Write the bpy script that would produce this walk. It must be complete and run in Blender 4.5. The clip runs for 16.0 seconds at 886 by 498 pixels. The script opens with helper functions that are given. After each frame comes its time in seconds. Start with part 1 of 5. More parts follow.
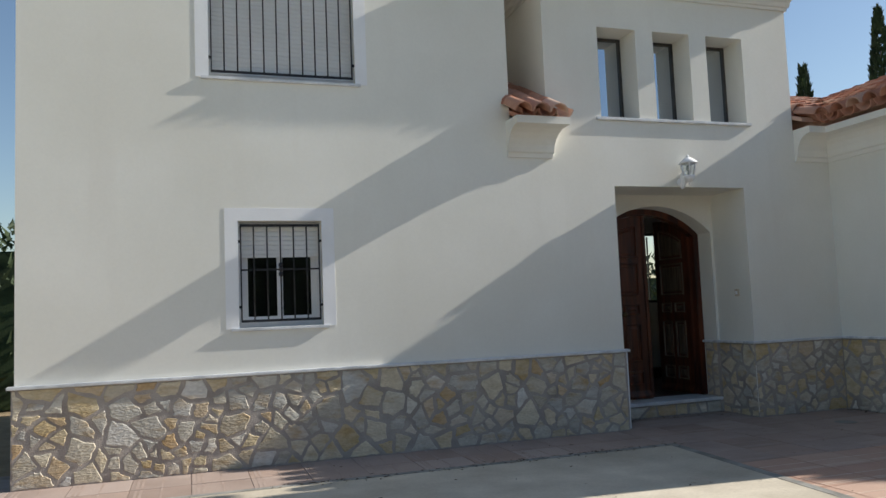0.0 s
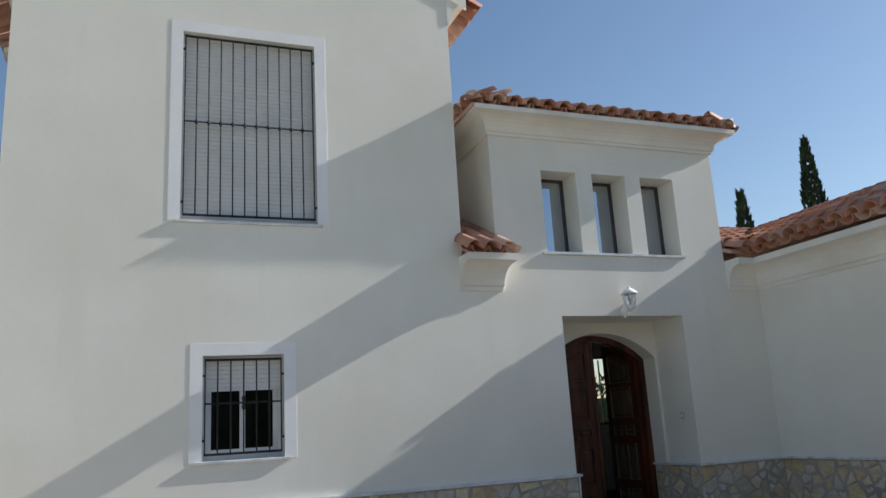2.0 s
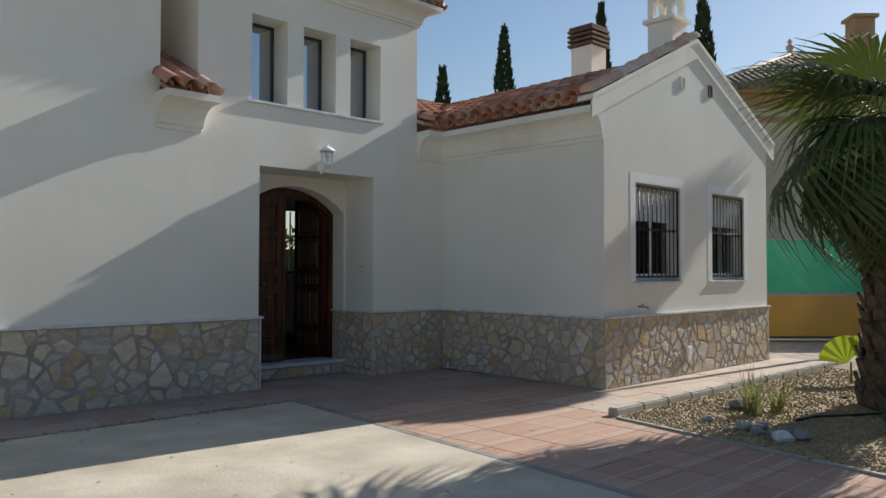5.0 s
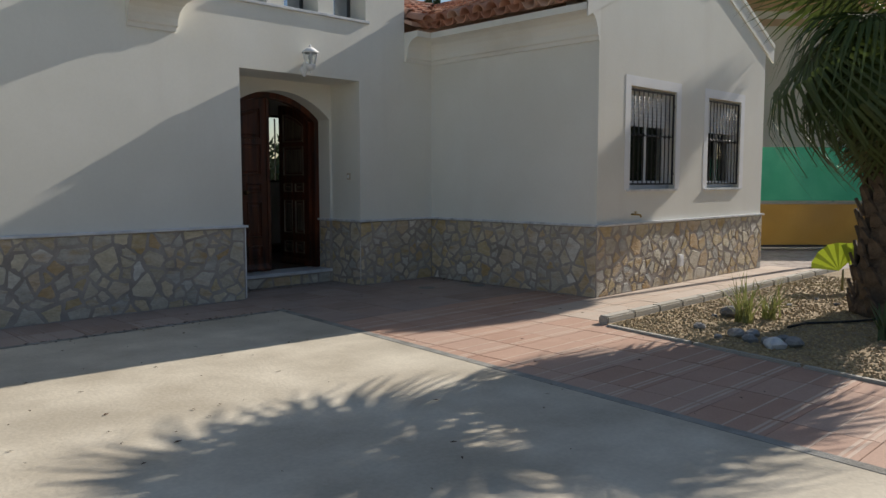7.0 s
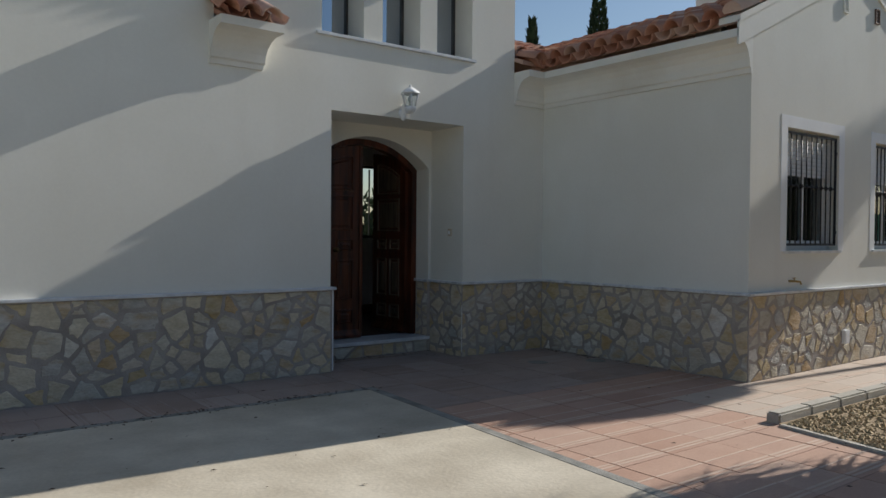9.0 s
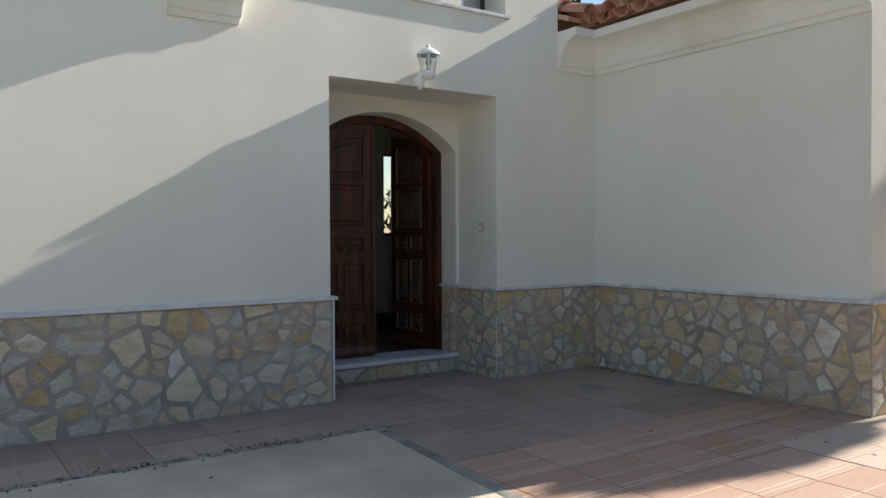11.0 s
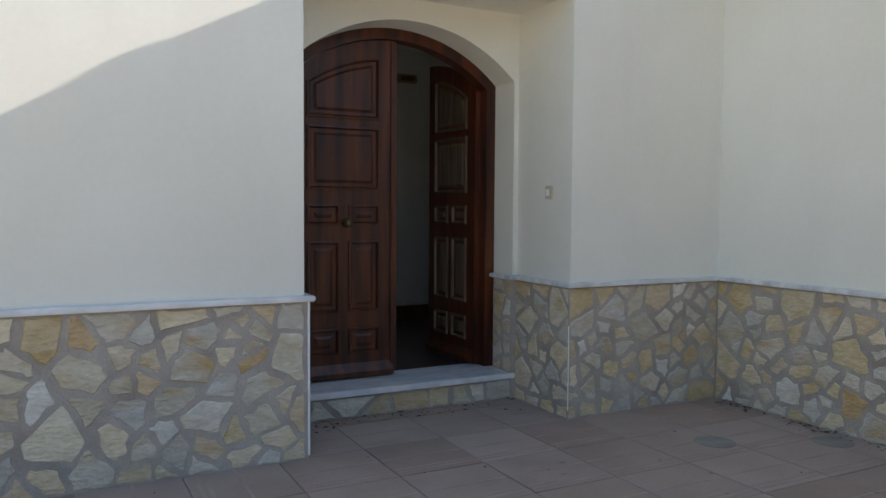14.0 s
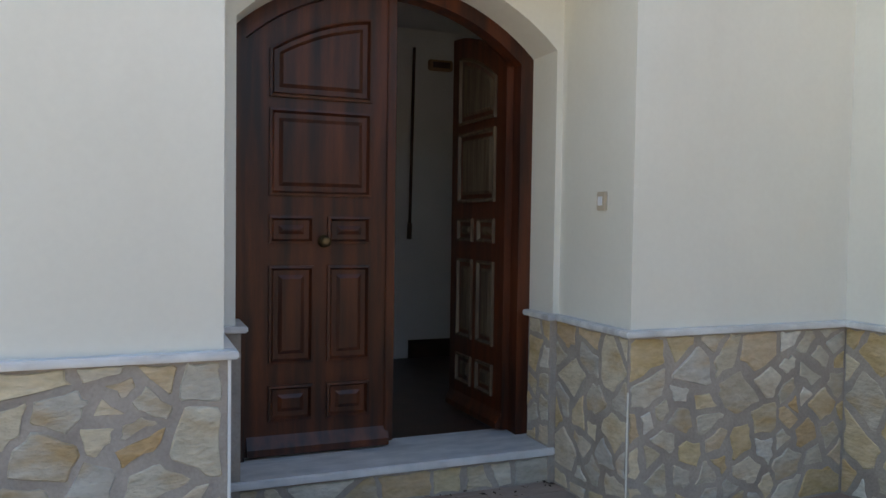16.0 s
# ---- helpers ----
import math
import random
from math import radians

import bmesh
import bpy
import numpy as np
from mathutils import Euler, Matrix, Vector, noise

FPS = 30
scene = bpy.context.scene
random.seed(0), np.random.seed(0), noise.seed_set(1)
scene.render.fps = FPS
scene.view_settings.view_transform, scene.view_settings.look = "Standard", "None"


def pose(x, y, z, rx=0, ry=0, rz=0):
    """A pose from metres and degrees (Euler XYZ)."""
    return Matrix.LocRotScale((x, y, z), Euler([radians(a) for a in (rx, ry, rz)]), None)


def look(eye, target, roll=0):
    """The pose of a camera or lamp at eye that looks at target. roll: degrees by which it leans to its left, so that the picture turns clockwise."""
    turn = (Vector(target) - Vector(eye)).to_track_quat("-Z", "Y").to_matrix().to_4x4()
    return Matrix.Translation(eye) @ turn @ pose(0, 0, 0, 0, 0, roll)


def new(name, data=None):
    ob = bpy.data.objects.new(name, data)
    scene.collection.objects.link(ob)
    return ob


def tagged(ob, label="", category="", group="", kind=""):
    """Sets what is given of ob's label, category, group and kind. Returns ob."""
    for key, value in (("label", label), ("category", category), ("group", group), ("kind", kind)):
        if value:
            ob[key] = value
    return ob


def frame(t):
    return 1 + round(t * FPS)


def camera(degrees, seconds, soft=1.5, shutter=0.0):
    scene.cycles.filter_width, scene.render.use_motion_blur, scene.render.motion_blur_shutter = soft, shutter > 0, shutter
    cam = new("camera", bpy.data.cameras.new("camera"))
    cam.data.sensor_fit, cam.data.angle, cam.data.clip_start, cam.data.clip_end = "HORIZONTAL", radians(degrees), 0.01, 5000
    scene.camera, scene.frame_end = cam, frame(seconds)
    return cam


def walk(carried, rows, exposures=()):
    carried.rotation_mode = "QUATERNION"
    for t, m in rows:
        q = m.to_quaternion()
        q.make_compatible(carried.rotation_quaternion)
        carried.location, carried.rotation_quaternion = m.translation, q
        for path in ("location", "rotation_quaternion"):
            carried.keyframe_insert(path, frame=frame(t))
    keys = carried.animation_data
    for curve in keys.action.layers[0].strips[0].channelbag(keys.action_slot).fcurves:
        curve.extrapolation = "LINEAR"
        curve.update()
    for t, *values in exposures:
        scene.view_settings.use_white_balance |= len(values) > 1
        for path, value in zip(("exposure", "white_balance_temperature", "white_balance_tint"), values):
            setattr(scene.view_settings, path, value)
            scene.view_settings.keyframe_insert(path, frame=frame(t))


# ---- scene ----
cam = camera(60.0, 16.0)
PATH = [
    (0, (0.615, 0.092, 1.419), (1.241, 1.985, 1.578), -2.3),
    (0.5, (0.548, -0.057, 1.317), (1.295, 1.783, 1.555), -4.3),
    (1, (0.467, -0.133, 1.288), (1.173, 1.712, 1.604), -3.0),
    (1.5, (0.451, -0.247, 1.475), (1.121, 1.585, 1.914), -3.6),
    (2, (0.49, -0.402, 1.52), (1.211, 1.407, 1.972), -3.4),
    (2.5, (0.491, -0.533, 1.437), (1.433, 1.172, 1.893), -2.9),
    (3, (0.392, -0.544, 1.443), (1.566, 1.025, 1.844), -2.4),
    (3.5, (0.333, -0.514, 1.422), (1.59, 1.004, 1.762), -1.6),
    (4, (0.312, -0.531, 1.433), (1.57, 1.003, 1.68), 0.8),
    (4.2, (0.305, -0.59, 1.485), (1.599, 0.925, 1.653), 0.9),
    (6.3, (0.464, -0.657, 1.455), (1.889, 0.746, 1.425), -0.3),
    (6.5, (0.452, -0.632, 1.452), (1.878, 0.768, 1.375), -0.6),
    (7, (0.526, -0.487, 1.429), (1.922, 0.935, 1.252), 0.0),
    (7.5, (0.671, -0.287, 1.436), (1.987, 1.212, 1.281), 2.5),
    (8, (0.832, 0.004, 1.46), (2.101, 1.549, 1.407), -1.2),
    (8.5, (0.952, 0.331, 1.434), (2.258, 1.845, 1.412), 0.7),
    (9, (1.252, 0.641, 1.447), (2.474, 2.223, 1.413), 0.5),
    (9.2, (1.384, 0.721, 1.447), (2.569, 2.331, 1.387), 0.5),
    (11.3, (2.535, 2.023, 1.399), (3.639, 3.69, 1.364), -0.5),
    (11.5, (2.641, 2.12, 1.396), (3.703, 3.814, 1.343), -0.2),
    (12, (2.932, 2.456, 1.414), (3.875, 4.219, 1.343), 0.8),
    (12.5, (3.207, 2.69, 1.419), (4.208, 4.421, 1.358), -1.1),
    (13, (3.481, 3.044, 1.366), (4.436, 4.8, 1.299), -1.0),
    (13.5, (3.731, 3.349, 1.387), (4.58, 5.156, 1.254), 1.0),
    (14, (3.996, 3.71, 1.379), (4.919, 5.481, 1.273), 0.4),
    (14.5, (4.236, 3.994, 1.372), (5.072, 5.81, 1.319), 0.9),
    (15, (4.5, 4.261, 1.355), (5.313, 6.086, 1.273), -0.3),
    (15.5, (4.707, 4.639, 1.382), (5.561, 6.444, 1.274), -0.1),
    (16, (4.947, 4.845, 1.386), (5.692, 6.699, 1.312), 0.8),
]
EXPOSURES = [(0, 0.66, 6400, 11), (1.5, 0.61, 6200, 11), (3.5, 0.68, 6200, 11), (4.2, 0.58, 6250, 11), (6.3, 0.27, 6600, 12), (7.5, 0.33, 6550, 12), (9.2, 0.13, 6300, 11), (11.3, 1.22, 6680, 12), (12.5, 1.64, 6780, 13), (14.5, 1.83, 6830, 13), (16, 2.03, 6930, 14)]
walk(cam, [(t, look(eye, target, roll)) for t, eye, target, roll in PATH], EXPOSURES)

# ---- light ----
SUN = Vector((1.0, -0.085, 0.558)).normalized()
world = bpy.data.worlds.new("sky")
scene.world = world
world.use_nodes = True
wn = world.node_tree.nodes
sky = wn.new("ShaderNodeTexSky")
sky.sky_type = 'NISHITA'
sky.sun_disc = False
sky.sun_elevation = math.asin(SUN.z)
sky.sun_rotation = math.atan2(SUN.x, SUN.y)
sky.air_density, sky.dust_density, sky.ozone_density = 1.2, 0.5, 2.3
world.node_tree.links.new(sky.outputs[0], wn["Background"].inputs[0])
wn["Background"].inputs[1].default_value = 0.074
sun = new("sun", bpy.data.lights.new("sun", "SUN"))
sun.data.energy, sun.data.angle, sun.data.color = 4.5, radians(0.45), (1.0, 0.94, 0.84)
sun.matrix_world = look(SUN * 40, (0, 0, 0))


# ---- materials ----
def mat(name, c1, c2, scale=2.0, rough=0.8, bump=0.15, bscale=60.0, fine=0.25, rnd=None, metal=0.0, stretch=(1, 1, 1), stain=None, dist=0.02, streak=None):
    """Two-scale noise colour, optional per-object variation towards rnd, stain colour and fine relief."""
    m = bpy.data.materials.new(name)
    m.use_nodes = True
    nt = m.node_tree
    n, l = nt.nodes, nt.links
    p = n["Principled BSDF"]
    p.inputs["Roughness"].default_value = rough
    p.inputs["Metallic"].default_value = metal
    geo = n.new("ShaderNodeTexCoord")
    mp = n.new("ShaderNodeMapping")
    mp.inputs["Scale"].default_value = stretch
    l.new(geo.outputs["Object"], mp.inputs[0])
    a = n.new("ShaderNodeTexNoise")
    a.inputs["Scale"].default_value, a.inputs["Detail"].default_value = scale, 5
    b = n.new("ShaderNodeTexNoise")
    b.inputs["Scale"].default_value, b.inputs["Detail"].default_value = bscale, 3
    info = n.new("ShaderNodeObjectInfo")
    if rnd:
        off = n.new("ShaderNodeVectorMath")
        off.operation = 'SCALE'
        off.inputs[0].default_value = (37.0, 71.0, 13.0)
        l.new(info.outputs["Random"], off.inputs["Scale"])
        add = n.new("ShaderNodeVectorMath")
        l.new(mp.outputs[0], add.inputs[0])
        l.new(off.outputs[0], add.inputs[1])
        src = add.outputs[0]
    else:
        src = mp.outputs[0]
    l.new(src, a.inputs[0])
    l.new(src, b.inputs[0])
    r = n.new("ShaderNodeValToRGB")
    r.color_ramp.elements[0].position, r.color_ramp.elements[1].position = 0.32, 0.68
    r.color_ramp.elements[0].color, r.color_ramp.elements[1].color = (*c1, 1), (*c2, 1)
    l.new(a.outputs[0], r.inputs[0])
    col = r.outputs[0]
    if rnd:
        ramp = n.new("ShaderNodeValToRGB")
        ramp.color_ramp.interpolation = 'LINEAR'
        els = ramp.color_ramp.elements
        els[0].color, els[1].color = (*rnd[0], 1), (*rnd[-1], 1)
        for i, c in enumerate(rnd[1:-1]):
            els.new((i + 1) / (len(rnd) - 1)).color = (*c, 1)
        l.new(info.outputs["Random"], ramp.inputs[0])
        mx = n.new("ShaderNodeMix")
        mx.data_type, mx.inputs[0].default_value = 'RGBA', 0.7
        l.new(col, mx.inputs[6])
        l.new(ramp.outputs[0], mx.inputs[7])
        col = mx.outputs[2]
    if stain:
        s = n.new("ShaderNodeTexNoise")
        s.inputs["Scale"].default_value, s.inputs["Detail"].default_value = scale * 0.45, 8
        l.new(src, s.inputs[0])
        sr = n.new("ShaderNodeMapRange")
        sr.inputs[1].default_value, sr.inputs[2].default_value, sr.inputs[4].default_value = 0.52, 0.72, 0.75
        l.new(s.outputs[0], sr.inputs[0])
        mx = n.new("ShaderNodeMix")
        mx.data_type = 'RGBA'
        l.new(sr.outputs[0], mx.inputs[0])
        l.new(col, mx.inputs[6])
        mx.inputs[7].default_value = (*stain, 1)
        col = mx.outputs[2]
    if streak:
        # rain streaks and faint vertical runs, broken up by a broad noise
        sm = n.new("ShaderNodeMapping")
        sm.inputs["Scale"].default_value = (2.3, 2.3, 0.30)
        l.new(geo.outputs["Object"], sm.inputs[0])
        sn = n.new("ShaderNodeTexNoise")
        sn.inputs["Scale"].default_value, sn.inputs["Detail"].default_value = 1.0, 7
        l.new(sm.outputs[0], sn.inputs[0])
        st = n.new("ShaderNodeMapRange")
        st.inputs[1].default_value, st.inputs[2].default_value, st.inputs[4].default_value = 0.54, 0.80, 0.8
        l.new(sn.outputs[0], st.inputs[0])
        mm = n.new("ShaderNodeMath")
        mm.operation = 'MULTIPLY'
        l.new(st.outputs[0], mm.inputs[0])
        l.new(a.outputs[0], mm.inputs[1])
        mx = n.new("ShaderNodeMix")
        mx.data_type = 'RGBA'
        l.new(mm.outputs[0], mx.inputs[0])
        l.new(col, mx.inputs[6])
        mx.inputs[7].default_value = (*streak, 1)
        col = mx.outputs[2]
    f = n.new("ShaderNodeMapRange")
    f.inputs[3].default_value, f.inputs[4].default_value = 1 - fine, 1 + fine
    l.new(b.outputs[0], f.inputs[0])
    mul = n.new("ShaderNodeVectorMath")
    mul.operation = 'SCALE'
    l.new(col, mul.inputs[0])
    l.new(f.outputs[0], mul.inputs["Scale"])
    l.new(mul.outputs[0], p.inputs["Base Color"])
    if bump:
        bp = n.new("ShaderNodeBump")
        bp.inputs["Strength"].default_value, bp.inputs["Distance"].default_value = bump, dist
        l.new(b.outputs[0], bp.inputs["Height"])
        l.new(bp.outputs[0], p.inputs["Normal"])
    return m


PLASTER = mat("plaster", (0.76, 0.75, 0.68), (0.82, 0.81, 0.745), 0.9, 0.9, 0.07, 38, 0.03, dist=0.005, stain=(0.73, 0.71, 0.63), streak=(0.70, 0.67, 0.60))
WHITE = mat("white_paint", (0.80, 0.81, 0.82), (0.85, 0.86, 0.87), 3, 0.7, 0.15, 60, 0.03, dist=0.004)
CORNICE = mat("cornice_paint", (0.78, 0.77, 0.71), (0.84, 0.83, 0.77), 2, 0.85, 0.15, 50, 0.04, dist=0.004, stain=(0.66, 0.62, 0.53))
MARBLE = mat("marble", (0.58, 0.60, 0.62), (0.80, 0.81, 0.82), 6, 0.3, 0.03, 30, 0.07, stain=(0.42, 0.44, 0.47), stretch=(1, 2.5, 1))
MORTAR = mat("mortar", (0.34, 0.30, 0.265), (0.45, 0.405, 0.36), 6, 0.95, 0.5, 70, 0.2, dist=0.008, stain=(0.26, 0.22, 0.185))
STONE = mat("quartzite", (0.36, 0.29, 0.18), (0.74, 0.70, 0.60), 7, 0.75, 0.55, 26, 0.26,
            rnd=[(0.84, 0.82, 0.76), (0.40, 0.41, 0.40), (0.52, 0.37, 0.15), (0.74, 0.65, 0.46), (0.48, 0.48, 0.45), (0.62, 0.49, 0.25), (0.42, 0.43, 0.42), (0.70, 0.62, 0.45), (0.50, 0.30, 0.10), (0.66, 0.63, 0.55), (0.46, 0.43, 0.35)],
            dist=0.024, stretch=(1, 1, 2.2), stain=(0.44, 0.28, 0.10))
TILE_ROOF = mat("terracotta", (0.30, 0.125, 0.08), (0.52, 0.28, 0.19), 9, 0.85, 0.4, 70, 0.18,
                rnd=[(0.25, 0.095, 0.065), (0.56, 0.30, 0.20), (0.40, 0.17, 0.11), (0.68, 0.50, 0.40), (0.31, 0.15, 0.11)], dist=0.005)
TILE_PALE = mat("weathered_ridge_tile", (0.52, 0.35, 0.27), (0.74, 0.62, 0.53), 6, 0.9, 0.4, 60, 0.14,
                rnd=[(0.70, 0.57, 0.48), (0.54, 0.36, 0.28), (0.74, 0.66, 0.58)], dist=0.005)
TILE_OLD = mat("brown_cap_tile", (0.22, 0.14, 0.105), (0.42, 0.29, 0.23), 6, 0.9, 0.4, 60, 0.15,
               rnd=[(0.24, 0.15, 0.115), (0.44, 0.31, 0.25), (0.34, 0.22, 0.17)], dist=0.005)
CONCRETE = mat("concrete", (0.44, 0.385, 0.295), (0.64, 0.58, 0.465), 1.6, 0.9, 0.4, 35, 0.14, stain=(0.37, 0.325, 0.25), dist=0.006)
PAVER = mat("paving_tile", (0.40, 0.235, 0.165), (0.52, 0.345, 0.255), 3, 0.85, 0.4, 60, 0.15,
            rnd=[(0.41, 0.245, 0.175), (0.50, 0.32, 0.235), (0.46, 0.295, 0.22), (0.52, 0.375, 0.295)], dist=0.004)
PAVER_PALE = mat("pale_paving_tile", (0.44, 0.34, 0.26), (0.56, 0.46, 0.37), 3, 0.85, 0.4, 60, 0.12,
                 rnd=[(0.45, 0.35, 0.27), (0.56, 0.47, 0.39), (0.50, 0.39, 0.30)], dist=0.004)
PAVER_GREY = mat("dusty_paving_tile", (0.31, 0.225, 0.185), (0.44, 0.345, 0.295), 2.2, 0.85, 0.4, 60, 0.12,
                 rnd=[(0.33, 0.245, 0.20), (0.43, 0.35, 0.305), (0.37, 0.29, 0.245), (0.38, 0.265, 0.205)], dist=0.004, stain=(0.26, 0.195, 0.16))
PAVER_RIB = mat("worn_paver_rib", (0.52, 0.38, 0.29), (0.62, 0.48, 0.38), 5, 0.8, 0.3, 60, 0.14, dist=0.003)
PAVER_WORN = mat("dusty_paver_rib", (0.335, 0.25, 0.205), (0.43, 0.34, 0.29), 5, 0.8, 0.3, 60, 0.14, dist=0.003)
JOINT = mat("dirty_joint", (0.30, 0.245, 0.21), (0.38, 0.32, 0.28), 8, 0.95, 0.4, 80, 0.2, stain=(0.09, 0.07, 0.055))
STRIP = mat("cement_strip", (0.22, 0.22, 0.20), (0.34, 0.33, 0.30), 5, 0.9, 0.4, 70, 0.2, stain=(0.12, 0.11, 0.09))
KERB = mat("kerb_concrete", (0.36, 0.335, 0.28), (0.50, 0.465, 0.40), 6, 0.9, 0.4, 70, 0.18, rnd=[(0.36, 0.34, 0.29), (0.50, 0.47, 0.41)])
EARTH = mat("dry_earth", (0.25, 0.18, 0.10), (0.36, 0.27, 0.16), 4, 0.95, 0.6, 50, 0.3)
ROCK = mat("grey_rock", (0.16, 0.16, 0.16), (0.36, 0.35, 0.34), 8, 0.85, 0.7, 40, 0.25, rnd=[(0.12, 0.12, 0.12), (0.40, 0.39, 0.37), (0.22, 0.22, 0.22)])
WOOD = mat("varnished_wood", (0.022, 0.006, 0.003), (0.125, 0.030, 0.009), 1.6, 0.40, 0.14, 26, 0.30, stretch=(9, 9, 0.8), dist=0.002)
# pale tone holds both bleaching and the light reflected off the varnish
WOOD_PALE = mat("bleached_wood", (0.055, 0.032, 0.018), (0.145, 0.108, 0.07), 5, 0.6, 0.25, 40, 0.25, stretch=(9, 9, 0.7), dist=0.003)
IRON = mat("black_iron", (0.012, 0.012, 0.014), (0.035, 0.035, 0.04), 12, 0.5, 0.2, 80, 0.2, metal=0.4)
SHUTTER = mat("shutter_plastic", (0.66, 0.67, 0.67), (0.73, 0.74, 0.74), 3, 0.55, 0.05, 60, 0.04)
PVC = mat("white_aluminium", (0.66, 0.67, 0.68), (0.74, 0.75, 0.76), 3, 0.35, 0.02, 60, 0.03)
DARKFRAME = mat("bronze_frame", (0.055, 0.052, 0.048), (0.085, 0.08, 0.075), 4, 0.4, 0.02, 60, 0.05, metal=0.3)
BRASS_DULL = mat("tarnished_brass", (0.09, 0.06, 0.03), (0.17, 0.115, 0.055), 12, 0.45, 0.1, 60, 0.15, metal=0.8)
BRASS = mat("brass", (0.35, 0.24, 0.09), (0.50, 0.36, 0.14), 12, 0.35, 0.1, 60, 0.1, metal=1.0)
HALL = mat("hall_paint", (0.76, 0.76, 0.75), (0.82, 0.82, 0.81), 2, 0.85, 0.1, 60, 0.03)
HALLFLOOR = mat("hall_floor", (0.05, 0.028, 0.02), (0.09, 0.05, 0.035), 5, 0.35, 0.05, 40, 0.15)
# near-black colour that paints in the darkness of unlit depths and panes
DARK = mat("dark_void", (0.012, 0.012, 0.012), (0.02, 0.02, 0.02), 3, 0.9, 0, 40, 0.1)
CLAY = mat("brown_clay", (0.09, 0.055, 0.04), (0.16, 0.10, 0.075), 8, 0.8, 0.3, 60, 0.2)
YELLOW = mat("ochre_paint", (0.52, 0.29, 0.06), (0.60, 0.35, 0.085), 1.5, 0.9, 0.3, 50, 0.08, stain=(0.44, 0.26, 0.08))
NET = mat("green_net", (0.06, 0.42, 0.24), (0.10, 0.52, 0.31), 2, 0.85, 0.4, 90, 0.15)
NEIGH = mat("cream_render", (0.52, 0.44, 0.33), (0.60, 0.52, 0.40), 1, 0.9, 0.2, 40, 0.06)
NEIGH_BAND = mat("tan_band", (0.38, 0.24, 0.13), (0.46, 0.30, 0.17), 2, 0.9, 0.2, 40, 0.08)
TILE_GREY = mat("old_roof_tile", (0.20, 0.15, 0.115), (0.34, 0.27, 0.22), 4, 0.9, 0.4, 50, 0.2)
LEAF = mat("palm_leaf", (0.035, 0.06, 0.016), (0.085, 0.125, 0.035), 3, 0.5, 0.1, 40, 0.25, rnd=[(0.03, 0.055, 0.015), (0.09, 0.13, 0.04), (0.055, 0.09, 0.02)])
LEAF_DRY = mat("dry_palm_leaf", (0.11, 0.08, 0.04), (0.22, 0.16, 0.08), 5, 0.8, 0.2, 40, 0.3, rnd=[(0.10, 0.07, 0.035), (0.24, 0.17, 0.08)])
PETIOLE = mat("petiole", (0.14, 0.14, 0.045), (0.24, 0.22, 0.08), 5, 0.55, 0.1, 40, 0.2)
BARK = mat("palm_bark", (0.075, 0.052, 0.036), (0.18, 0.135, 0.095), 8, 0.95, 0.8, 40, 0.35)
CYPRESS = mat("cypress_foliage", (0.018, 0.034, 0.012), (0.045, 0.075, 0.025), 2, 0.8, 0.2, 30, 0.35)
LIME = mat("lime_leaf", (0.22, 0.30, 0.02), (0.36, 0.44, 0.04), 5, 0.45, 0.1, 40, 0.15)
GRASSY = mat("grass_blade", (0.14, 0.17, 0.05), (0.34, 0.34, 0.14), 4, 0.6, 0.1, 40, 0.25)
RUBBISH = mat("dead_leaf", (0.035, 0.02, 0.012), (0.09, 0.05, 0.03), 9, 0.9, 0.2, 50, 0.3)
for m_, c_ in ((LEAF, (0.075, 0.105, 0.02)), (LIME, (0.40, 0.50, 0.04)), (GRASSY, (0.30, 0.32, 0.10))):
    # thin leaves let some sunlight through
    nt_ = m_.node_tree
    tr_ = nt_.nodes.new("ShaderNodeBsdfTranslucent")
    tr_.inputs[0].default_value = (*c_, 1)
    mx_ = nt_.nodes.new("ShaderNodeMixShader")
    mx_.inputs[0].default_value = 0.28
    nt_.links.new(nt_.nodes["Principled BSDF"].outputs[0], mx_.inputs[1])
    nt_.links.new(tr_.outputs[0], mx_.inputs[2])
    nt_.links.new(mx_.outputs[0], nt_.nodes["Material Output"].inputs[0])


def glass(name, tint, rough=0.02):
    m = bpy.data.materials.new(name)
    m.use_nodes = True
    p = m.node_tree.nodes["Principled BSDF"]
    p.inputs["Base Color"].default_value = (*tint, 1)
    p.inputs["Roughness"].default_value, p.inputs["IOR"].default_value = rough, 1.5
    p.inputs["Transmission Weight"].default_value = 1.0
    return m


SOLAR = mat("coated_glass", (0.42, 0.46, 0.52), (0.46, 0.50, 0.56), 1, 0.04, 0, 20, 0.0, metal=1.0)
GLASS = glass("glass", (0.9, 0.93, 0.95))


# ---- helpers of this scene ----
def link(name, bm, material, parent=None, label=""):
    me = bpy.data.meshes.new(name)
    bm.normal_update()
    bm.to_mesh(me)
    bm.free()
    me.materials.append(material)
    ob = new(name, me)
    if parent is not None:
        ob.parent = parent
    if label:
        ob["label"] = label
    return ob


def part(name, bm, material, parent, label=""):
    return link(name, bm, material, parent, label)


def thing(name, label, category, at=(0, 0, 0), group="", kind=""):
    e = new(name)
    e.empty_display_size = 0.1
    e.location = at
    return tagged(e, label, category, group, kind)


def structure(name, bm, material, label, category):
    return tagged(link(name, bm, material), label, category, kind="structure")


